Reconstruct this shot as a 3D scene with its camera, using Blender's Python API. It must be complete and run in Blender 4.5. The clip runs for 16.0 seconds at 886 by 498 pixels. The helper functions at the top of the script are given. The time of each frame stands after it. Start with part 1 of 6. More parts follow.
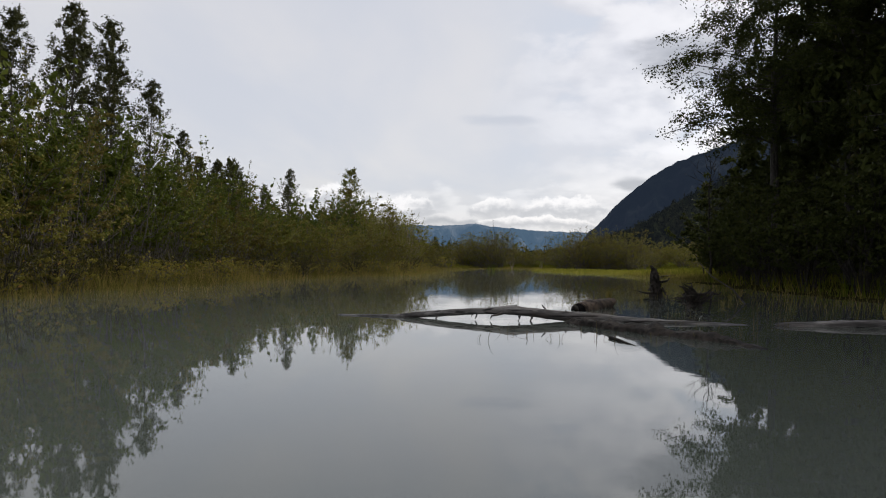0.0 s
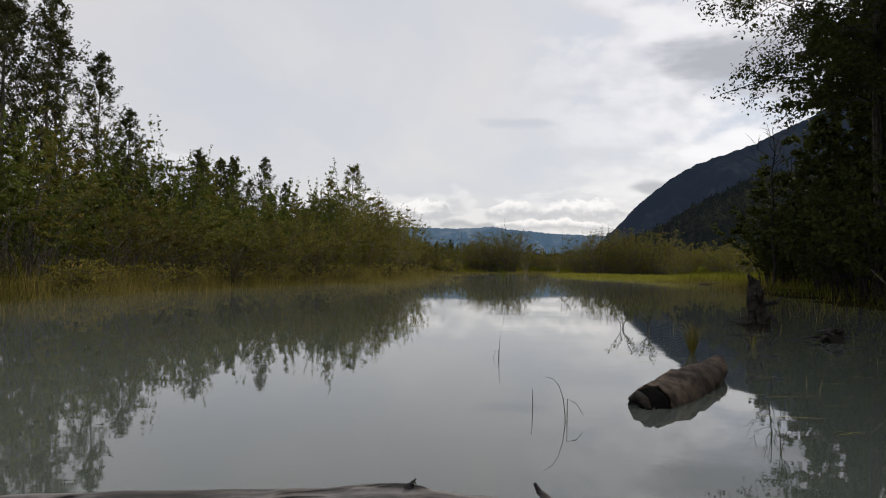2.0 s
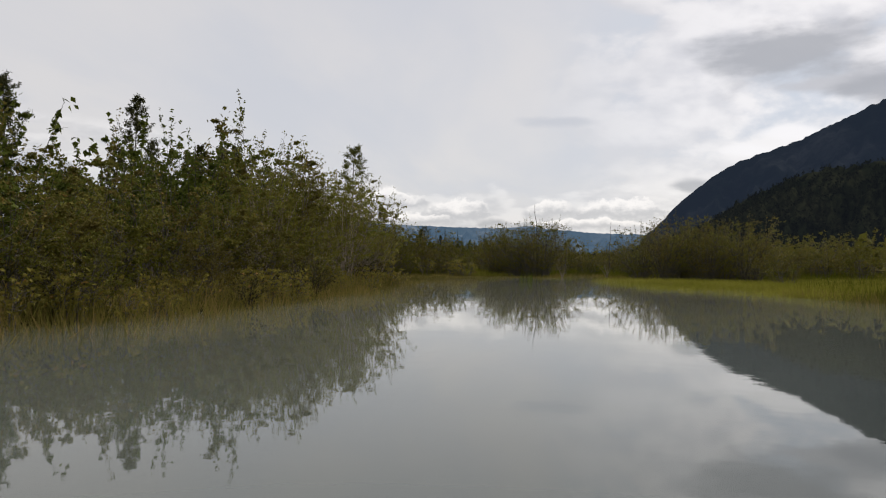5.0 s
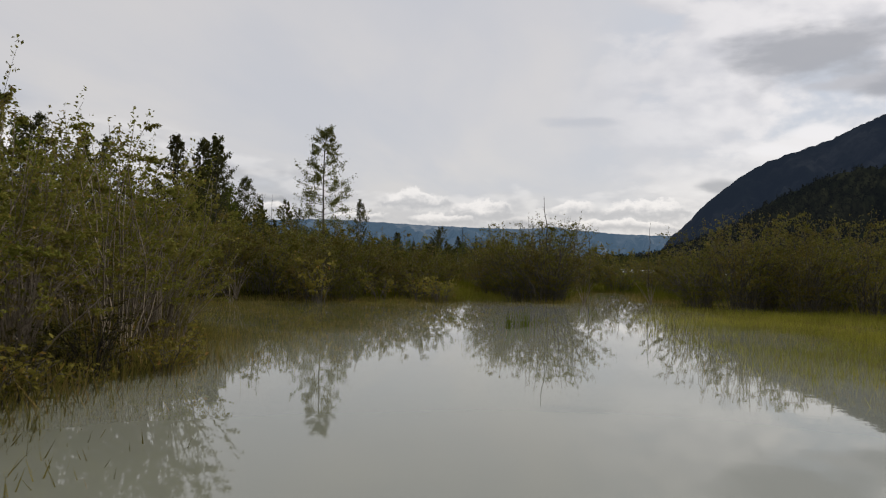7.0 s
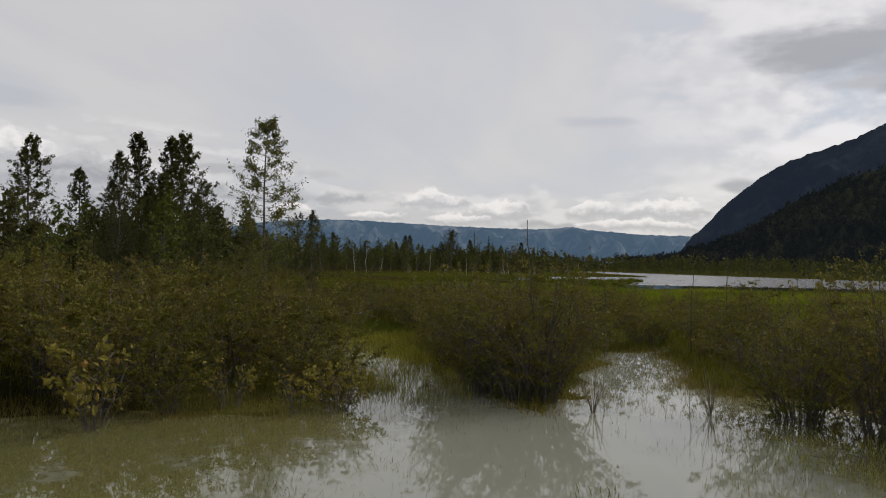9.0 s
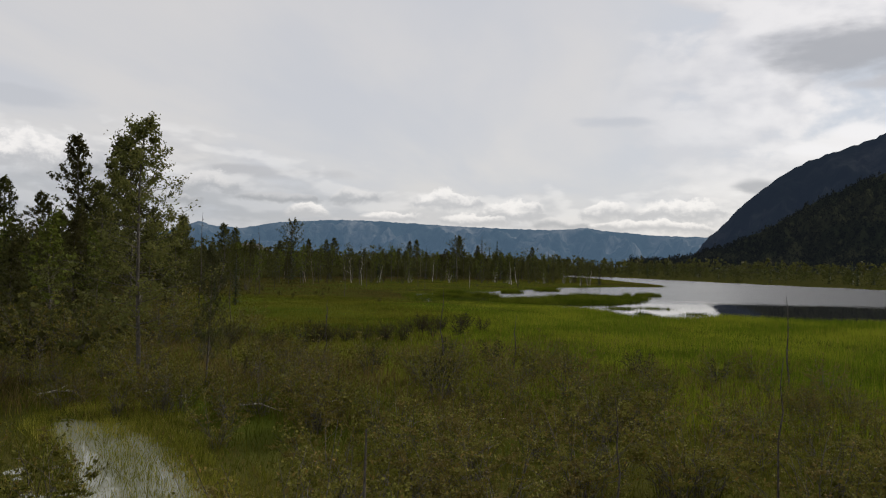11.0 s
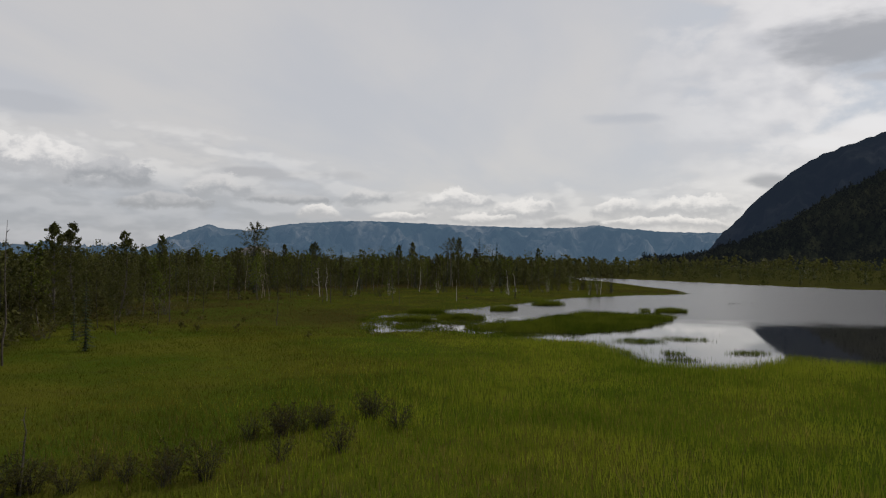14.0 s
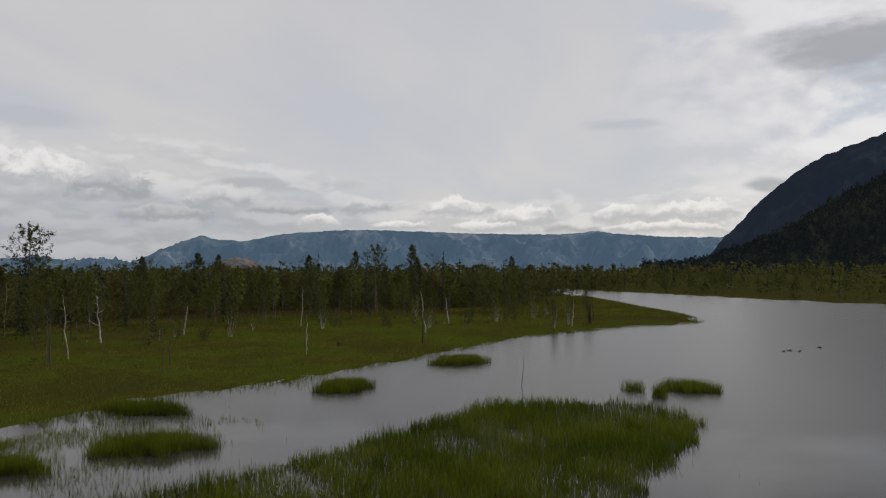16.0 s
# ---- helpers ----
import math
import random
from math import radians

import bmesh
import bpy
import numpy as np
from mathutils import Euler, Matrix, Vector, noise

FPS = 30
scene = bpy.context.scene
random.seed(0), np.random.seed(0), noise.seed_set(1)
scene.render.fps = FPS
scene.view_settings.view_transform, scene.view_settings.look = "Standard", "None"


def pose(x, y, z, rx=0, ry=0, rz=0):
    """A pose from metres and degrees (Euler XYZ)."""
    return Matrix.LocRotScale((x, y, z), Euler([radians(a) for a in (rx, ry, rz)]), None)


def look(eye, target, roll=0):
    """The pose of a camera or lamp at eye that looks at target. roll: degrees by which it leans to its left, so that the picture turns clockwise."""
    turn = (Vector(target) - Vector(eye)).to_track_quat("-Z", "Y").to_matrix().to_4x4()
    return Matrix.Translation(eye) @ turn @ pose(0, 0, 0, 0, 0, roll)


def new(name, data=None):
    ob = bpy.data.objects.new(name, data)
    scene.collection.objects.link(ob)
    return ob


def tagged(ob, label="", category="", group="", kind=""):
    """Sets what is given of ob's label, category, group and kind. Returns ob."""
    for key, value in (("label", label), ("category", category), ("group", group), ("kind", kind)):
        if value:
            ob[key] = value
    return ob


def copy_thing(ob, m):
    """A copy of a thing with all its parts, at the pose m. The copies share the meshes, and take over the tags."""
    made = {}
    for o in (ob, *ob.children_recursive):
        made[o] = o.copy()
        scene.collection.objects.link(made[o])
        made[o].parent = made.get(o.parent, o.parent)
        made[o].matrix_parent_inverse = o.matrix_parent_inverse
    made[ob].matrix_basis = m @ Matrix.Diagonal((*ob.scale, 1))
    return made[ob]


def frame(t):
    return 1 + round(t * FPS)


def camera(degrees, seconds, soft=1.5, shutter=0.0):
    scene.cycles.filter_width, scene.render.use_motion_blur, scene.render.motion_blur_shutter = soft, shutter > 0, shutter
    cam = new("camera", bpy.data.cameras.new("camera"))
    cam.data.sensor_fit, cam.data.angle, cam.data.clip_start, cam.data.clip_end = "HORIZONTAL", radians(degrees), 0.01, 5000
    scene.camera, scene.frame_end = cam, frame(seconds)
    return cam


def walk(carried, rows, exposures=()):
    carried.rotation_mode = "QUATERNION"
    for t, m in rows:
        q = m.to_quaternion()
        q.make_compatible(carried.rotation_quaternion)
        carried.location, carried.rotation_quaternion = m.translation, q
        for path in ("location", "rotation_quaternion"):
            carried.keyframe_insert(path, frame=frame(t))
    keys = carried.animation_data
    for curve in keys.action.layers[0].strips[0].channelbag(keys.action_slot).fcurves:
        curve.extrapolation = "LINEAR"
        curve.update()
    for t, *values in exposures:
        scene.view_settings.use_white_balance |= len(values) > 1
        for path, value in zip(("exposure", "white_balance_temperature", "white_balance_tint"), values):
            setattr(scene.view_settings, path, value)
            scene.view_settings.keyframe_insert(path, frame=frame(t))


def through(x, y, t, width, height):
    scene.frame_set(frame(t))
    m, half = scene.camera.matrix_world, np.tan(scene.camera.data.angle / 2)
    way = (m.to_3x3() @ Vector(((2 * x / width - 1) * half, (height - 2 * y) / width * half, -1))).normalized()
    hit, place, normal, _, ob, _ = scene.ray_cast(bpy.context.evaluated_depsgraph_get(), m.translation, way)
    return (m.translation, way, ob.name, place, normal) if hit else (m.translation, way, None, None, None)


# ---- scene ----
cam = camera(60.0, 16.0, soft=1.1, shutter=0.06)
PATH = [
    (0.0, pose(0.000, -0.000, 0.665, 90.875, -0.995, -0.000)),
    (0.5, pose(0.272, 1.840, 0.635, 90.973, -1.006, -0.053)),
    (1.0, pose(0.521, 3.527, 0.737, 91.026, -1.032, 0.278)),
    (1.5, pose(0.714, 5.169, 0.732, 91.057, -1.040, 0.780)),
    (2.0, pose(0.948, 6.893, 0.703, 91.077, -1.095, 1.290)),
    (2.5, pose(1.161, 8.732, 0.717, 91.076, -1.089, 1.756)),
    (3.0, pose(1.361, 10.692, 0.770, 91.065, -1.064, 2.263)),
    (3.5, pose(1.601, 12.981, 0.786, 91.059, -1.028, 2.775)),
    (4.0, pose(1.940, 15.894, 0.738, 91.051, -0.939, 3.253)),
    (6.5, pose(3.275, 34.957, 1.322, 90.987, -1.187, 5.382)),
    (7.0, pose(3.763, 38.531, 1.625, 91.024, -1.202, 5.837)),
    (7.5, pose(4.075, 42.016, 2.075, 90.986, -1.290, 6.211)),
    (8.0, pose(4.409, 45.450, 2.540, 90.973, -1.362, 6.547)),
    (8.5, pose(4.654, 48.902, 3.027, 90.943, -1.379, 6.843)),
    (9.0, pose(5.064, 52.456, 3.517, 91.006, -1.228, 7.182)),
    (11.5, pose(6.706, 70.441, 6.786, 90.999, -1.310, 8.518)),
    (12.0, pose(7.253, 73.987, 7.393, 91.001, -1.207, 8.838)),
    (12.5, pose(7.479, 77.217, 7.900, 91.017, -1.283, 9.043)),
    (13.0, pose(7.627, 80.813, 8.225, 90.986, -1.229, 9.216)),
    (13.5, pose(7.745, 86.671, 8.299, 90.930, -1.018, 9.401)),
    (14.0, pose(8.146, 96.969, 8.270, 90.959, -0.509, 9.099)),
    (14.5, pose(9.346, 111.777, 8.288, 91.111, 0.055, 9.003)),
    (15.0, pose(11.201, 129.436, 8.528, 91.292, 0.391, 9.018)),
    (15.5, pose(13.630, 147.806, 9.163, 91.487, 0.464, 9.097)),
    (16.0, pose(16.172, 166.595, 9.980, 91.564, 0.279, 9.146)),
]
walk(cam, PATH, exposures=((0.0, 0.34, 6330, 13), (1.5, 0.32, 6420, 13), (2.5, 0.30, 6500, 13), (4.0, 0.29, 6500, 13), (6.5, 0.25, 6550, 13), (7.5, 0.09, 6550, 13), (9.0, 0.10, 6550, 13), (11.5, 0.22, 6550, 12), (13.0, 0.10, 6550, 12), (15.0, 0.02, 6550, 12), (16.0, 0.05, 6550, 12)))

# ---- sky and sun ----
SUN_AZ, SUN_EL = radians(52), radians(37)
world = bpy.data.worlds.new("overcast_sky")
scene.world = world
world.use_nodes = True


class Nodes:
    """Short-hand for building a node tree."""

    def __init__(self, tree):
        self.t = tree
        tree.nodes.clear()

    def add(self, kind, **ins):
        n = self.t.nodes.new(kind)
        for k, v in ins.items():
            self.put(n.inputs[k.replace("_", " ")] if not k.startswith("i") or not k[1:].isdigit() else n.inputs[int(k[1:])], v)
        return n

    def put(self, sock, v):
        if isinstance(v, bpy.types.NodeSocket):
            self.t.links.new(v, sock)
        elif isinstance(v, bpy.types.Node):
            self.t.links.new(v.outputs[0], sock)
        else:
            sock.default_value = v

    def math(self, op, a, b=0.0, c=0.0, clamp=False):
        n = self.t.nodes.new("ShaderNodeMath")
        n.operation, n.use_clamp = op, clamp
        for i, v in enumerate((a, b, c)):
            self.put(n.inputs[i], v)
        return n.outputs[0]

    def vmath(self, op, a, b=(0, 0, 0)):
        n = self.t.nodes.new("ShaderNodeVectorMath")
        n.operation = op
        self.put(n.inputs[0], a)
        self.put(n.inputs[1], b)
        return n.outputs["Value"] if op in ("DOT_PRODUCT", "LENGTH") else n.outputs[0]

    def mix(self, fac, a, b):
        n = self.t.nodes.new("ShaderNodeMix")
        n.data_type = "RGBA"
        self.put(n.inputs[0], fac)
        self.put(n.inputs[6], a if not isinstance(a, tuple) else (*a, 1)[:4])
        self.put(n.inputs[7], b if not isinstance(b, tuple) else (*b, 1)[:4])
        return n.outputs[2]

    def ramp(self, v, lo, hi, a=0.0, b=1.0):
        n = self.t.nodes.new("ShaderNodeMapRange")
        n.interpolation_type = "SMOOTHSTEP"
        for i, x in enumerate((v, lo, hi, a, b)):
            self.put(n.inputs[i], x)
        return n.outputs[0]

    def noise(self, vec, scale, detail=4.0, rough=0.55, distort=0.0):
        n = self.t.nodes.new("ShaderNodeTexNoise")
        self.put(n.inputs["Vector"], vec)
        n.inputs["Scale"].default_value, n.inputs["Detail"].default_value = scale, detail
        n.inputs["Roughness"].default_value, n.inputs["Distortion"].default_value = rough, distort
        return n.outputs[0]


def aim(az, el):
    a, e = radians(az), radians(el)
    return (math.sin(a) * math.cos(e), math.cos(a) * math.cos(e), math.sin(e))


def build_sky():
    n = Nodes(world.node_tree)
    way = n.add("ShaderNodeTexCoord").outputs["Generated"]
    sky = n.add("ShaderNodeTexSky")
    sky.sky_type, sky.sun_disc, sky.sun_elevation, sky.sun_rotation = "NISHITA", False, SUN_EL, SUN_AZ
    split = n.add("ShaderNodeSeparateXYZ", i0=way)
    up = n.math("MAXIMUM", split.outputs[2], 0.0)
    lift = n.math("ADD", up, 0.10)
    flat = n.add("ShaderNodeCombineXYZ", i0=n.math("DIVIDE", split.outputs[0], lift), i1=n.math("DIVIDE", split.outputs[1], lift))
    # high veil: soft wide streaks
    veil = n.noise(n.vmath("MULTIPLY", flat.outputs[0], (0.9, 0.35, 1)), 1.3, 5, 0.5, 0.3)
    puffs = n.noise(n.vmath("MULTIPLY", way, (1.0, 1.0, 1.9)), 8.0, 7, 0.52, 0.15)
    # low banks of cumulus over the far range, drawn out sideways
    def billow(shift, detail):
        spot = n.vmath("ADD", n.vmath("MULTIPLY", way, (6.5, 6.5, 18.0)), shift)
        return n.noise(spot, 1.9, detail, 0.5, 0.1)

    bank, core, over = billow((0, 0, 0), 7.0), billow((0, 0, 0), 3.5), billow((0.06, 0.02, 0.20), 3.5)
    lit = n.ramp(n.math("SUBTRACT", core, over), -0.10, 0.13)
    # puffs grow towards the brighter side of the sky
    side = n.ramp(n.vmath("DOT_PRODUCT", way, aim(30, 14)), 0.88, 0.985)
    thin = n.mix(n.ramp(veil, 0.35, 0.65), (5.75, 5.9, 6.15), (6.6, 6.5, 6.35))
    shade = n.noise(n.vmath("ADD", n.vmath("MULTIPLY", way, (1.0, 1.0, 1.9)), (0.012, 0.004, 0.040)), 8.0, 3, 0.5, 0.15)
    puffcol = n.mix(n.ramp(n.math("SUBTRACT", puffs, shade), -0.12, 0.12), (6.4, 6.4, 6.5), (8.6, 8.45, 8.25))
    bright = n.mix(n.ramp(puffs, 0.38, 0.52), (5.5, 5.95, 6.5), puffcol)
    col = n.mix(n.math("MULTIPLY", side, 0.9), thin, bright)
    # slate-grey rafts and streaks of cloud, and small bright wisps on the mountain's crest
    grey, pale, blue = (3.6, 3.65, 3.75), (4.8, 4.8, 4.9), (5.3, 5.45, 5.7)
    for az, el, wide, high, tone in ((20.0, 14.4, 0.11, 0.036, grey), (22.5, 12.2, 0.08, 0.010, pale), (25.5, 11.6, 0.06, 0.016, (3.4, 3.45, 3.6)), (14.0, 5.7, 0.035, 0.010, (3.9, 3.95, 4.1)),
                                     (-39, 10.2, 0.10, 0.012, blue), (4.2, 10.5, 0.06, 0.008, blue), (-33, 5.2, 0.10, 0.007, pale), (-22, 6.3, 0.09, 0.008, pale),
                                     (-36.5, 7.0, 0.06, 0.022, (8.8, 8.6, 8.3)), (17.4, 8.15, 0.030, 0.008, (8.6, 8.5, 8.4)), (20.4, 9.25, 0.034, 0.009, (8.6, 8.5, 8.4))):
        d = n.vmath("SUBTRACT", way, aim(az, el))
        a = radians(az)
        along = n.vmath("DOT_PRODUCT", d, (math.cos(a) / wide, -math.sin(a) / wide, 0))
        above = n.math("DIVIDE", n.vmath("DOT_PRODUCT", d, (0, 0, 1)), high)
        r = n.math("SQRT", n.math("ADD", n.math("MULTIPLY", along, along), n.math("MULTIPLY", above, above)))
        r = n.math("ADD", r, n.math("MULTIPLY", n.math("SUBTRACT", bank, 0.5), 2.2))
        front = n.ramp(n.vmath("DOT_PRODUCT", way, aim(az, el)), 0.8, 0.9)
        col = n.mix(n.math("MULTIPLY", front, n.ramp(r, 1.2, 0.35, 0.0, 0.9)), col, tone)
    # the bank stands highest over the open end of the valley
    open_end = n.ramp(n.vmath("DOT_PRODUCT", way, aim(-42, 4)), 0.82, 0.98)
    top = n.math("ADD", 0.105, n.math("MULTIPLY", open_end, 0.055))
    low = n.math("MULTIPLY", n.ramp(up, 0.0, 0.03), n.ramp(n.math("DIVIDE", up, top), 1.15, 0.55))
    lowcol = n.mix(lit, (5.2, 5.25, 5.4), (8.2, 8.1, 7.9))
    lowcol = n.mix(n.math("MULTIPLY", open_end, n.ramp(up, 0.115, 0.075)), lowcol, n.mix(lit, (3.7, 3.85, 4.1), (5.6, 5.7, 5.9)))
    col = n.mix(n.math("MULTIPLY", open_end, n.ramp(up, 0.12, 0.05, 0.0, 0.8)), col, (4.3, 4.6, 5.1))
    gate = n.ramp(n.math("ADD", bank, n.math("MULTIPLY", low, 0.25)), 0.565, 0.69)
    col = n.mix(n.math("MULTIPLY", n.ramp(low, 0.0, 0.25), n.math("MULTIPLY", gate, 0.50)), col, lowcol)
    # single heaps of cumulus: flat grey bases, bright lumpy tops
    lump = n.noise(n.vmath("MULTIPLY", way, (1.0, 1.0, 1.4)), 34.0, 7, 0.62, 0.2)
    white, soft = ((5.0, 5.05, 5.2), (9.0, 8.8, 8.5)), ((4.2, 4.3, 4.5), (7.2, 7.1, 7.0))
    dull = ((3.7, 3.8, 4.0), (5.6, 5.6, 5.7))
    heaps = [(-36.8, 6.0, 0.058, 0.034, white), (-40.5, 6.4, 0.05, 0.030, white), (-32.5, 5.6, 0.05, 0.026, dull), (-25.5, 4.9, 0.045, 0.022, soft), (-29.0, 3.9, 0.06, 0.014, dull),
             (-18.2, 3.35, 0.032, 0.015, white), (-14.8, 4.6, 0.034, 0.015, soft), (-12.4, 3.15, 0.042, 0.010, white), (-8.0, 4.3, 0.052, 0.020, white), (-20.5, 4.3, 0.06, 0.010, dull),
             (-3.2, 3.5, 0.046, 0.024, white), (-6.2, 3.0, 0.05, 0.012, white), (3.6, 3.7, 0.034, 0.018, white), (8.8, 3.7, 0.062, 0.022, white), (7.0, 2.7, 0.10, 0.012, white), (0.6, 2.9, 0.04, 0.012, soft)]
    for az, el, wide, high, (under, bright_top) in heaps:
        a = radians(az)
        d = n.vmath("SUBTRACT", way, aim(az, el))
        along = n.math("ADD", n.vmath("DOT_PRODUCT", d, (math.cos(a) / wide, -math.sin(a) / wide, 0)), n.math("MULTIPLY", n.math("SUBTRACT", lump, 0.5), 0.9))
        above = n.math("DIVIDE", n.vmath("DOT_PRODUCT", d, (0, 0, 1)), high)
        tall = n.math("ADD", above, n.math("MULTIPLY", n.math("SUBTRACT", lump, 0.5), 2.0))
        dome_r = n.math("SQRT", n.math("ADD", n.math("MULTIPLY", along, along), n.math("MULTIPLY", tall, tall)))
        mask = n.math("MULTIPLY", n.ramp(dome_r, 1.05, 0.78), n.ramp(tall, -0.55, 0.05))
        mask = n.math("MULTIPLY", mask, n.ramp(n.vmath("DOT_PRODUCT", way, aim(az, el)), 0.9, 0.95, 0.0, 0.92))
        col = n.mix(mask, col, n.mix(n.ramp(tall, 0.0, 0.75), under, bright_top))
    col = n.mix(0.12, col, sky)
    out = n.add("ShaderNodeBackground", Color=col, Strength=0.092)
    n.t.links.new(out.outputs[0], n.add("ShaderNodeOutputWorld").inputs[0])


build_sky()
sun_data = bpy.data.lights.new("sun", "SUN")
sun_data.energy, sun_data.angle, sun_data.color = 2.25, radians(12), (1.0, 0.93, 0.80)
sun = new("sun", sun_data)
sun.matrix_world = look((0, 0, 300), (-math.sin(SUN_AZ) * math.cos(SUN_EL), -math.cos(SUN_AZ) * math.cos(SUN_EL), 300 - math.sin(SUN_EL)))


# ---- materials ----
def material(name):
    m = bpy.data.materials.new(name)
    m.use_nodes = True
    return m, Nodes(m.node_tree)


def finish(n, shader):
    n.t.links.new(shader.outputs[0], n.add("ShaderNodeOutputMaterial").inputs[0])


def place(n):
    return n.add("ShaderNodeNewGeometry").outputs["Position"]


def bumped(n, height, strength, distance):
    return n.add("ShaderNodeBump", Strength=strength, Distance=distance, Height=height).outputs[0]


def leaf_material(name, dark, light, dry, through=0.35, dry_share=0.12, patches=0.35, brown=None):
    """Thin foliage: each leaf its own tone, each plant a little apart, light passing through."""
    m, n = material(name)
    geo = n.add("ShaderNodeNewGeometry")
    leaf = geo.outputs["Random Per Island"]
    plant = n.add("ShaderNodeObjectInfo").outputs["Random"]
    patch = n.noise(geo.outputs["Position"], patches, 3)
    c = n.mix(leaf, dark, light)
    c = n.mix(n.math("MULTIPLY", n.ramp(n.math("ADD", n.math("MULTIPLY", plant, 0.5), n.math("MULTIPLY", patch, 0.6)), 0.35, 0.8), 0.55), c, light)
    c = n.mix(n.ramp(n.math("FRACT", n.math("MULTIPLY", leaf, 17.3)), 1.0 - dry_share, 1.0, 0.0, 0.9), c, dry)
    if brown:
        c = n.mix(n.ramp(n.noise(n.vmath("MULTIPLY", geo.outputs["Position"], (1, 1, 0.3)), patches * 1.7, 2), 0.48, 0.62, 0.0, 0.75), c, brown)
    body = n.add("ShaderNodeBsdfPrincipled", Base_Color=c, Roughness=0.55)
    body.inputs["Specular IOR Level"].default_value = 0.05
    glow = n.add("ShaderNodeBsdfTranslucent", Color=n.mix(0.5, c, light))
    mixed = n.t.nodes.new("ShaderNodeMixShader")
    n.put(mixed.inputs[0], through)
    n.t.links.new(body.outputs[0], mixed.inputs[1])
    n.t.links.new(glow.outputs[0], mixed.inputs[2])
    finish(n, mixed)
    return m


def bark_material(name, pale, dark, scale, stretch=0.25, rough=0.85):
    m, n = material(name)
    p = n.vmath("MULTIPLY", n.add("ShaderNodeTexCoord").outputs["Object"], (1, 1, stretch))
    a, b = n.noise(p, scale, 8, 0.65), n.noise(p, scale * 0.17, 3)
    c = n.mix(n.ramp(a, 0.35, 0.65), dark, pale)
    c = n.mix(n.ramp(b, 0.45, 0.7, 0.0, 0.6), c, dark)
    body = n.add("ShaderNodeBsdfPrincipled", Base_Color=c, Roughness=rough, Normal=bumped(n, a, 0.9, 0.03))
    body.inputs["Specular IOR Level"].default_value = 0.2
    finish(n, body)
    return m


def log_material():
    """Silver-grey weathered wood with long cracks, dark streaks and brown blotches."""
    m, n = material("weathered_wood")
    p = n.add("ShaderNodeTexCoord").outputs["Object"]
    grain = n.noise(n.vmath("MULTIPLY", p, (2.5, 40, 40)), 1.0, 8, 0.65)
    crack = n.noise(n.vmath("MULTIPLY", p, (1.2, 22, 22)), 1.0, 3, 0.5)
    blot = n.noise(p, 2.2, 4)
    c = n.mix(n.ramp(grain, 0.3, 0.7), (0.040, 0.036, 0.034), (0.27, 0.25, 0.235))
    broad = n.noise(n.vmath("MULTIPLY", p, (1.0, 11, 11)), 1.0, 4, 0.6)
    c = n.mix(n.ramp(broad, 0.42, 0.6, 0.0, 0.8), c, (0.030, 0.026, 0.024))
    c = n.mix(n.ramp(blot, 0.52, 0.7, 0.0, 0.5), c, (0.10, 0.072, 0.052))
    c = n.mix(n.ramp(crack, 0.43, 0.36), c, (0.014, 0.011, 0.010))
    h = n.math("ADD", n.math("MULTIPLY", grain, 0.5), n.math("MULTIPLY", n.ramp(crack, 0.34, 0.44), 1.6))
    finish(n, n.add("ShaderNodeBsdfPrincipled", Base_Color=c, Roughness=0.75, Normal=bumped(n, h, 0.8, 0.012)))
    return m


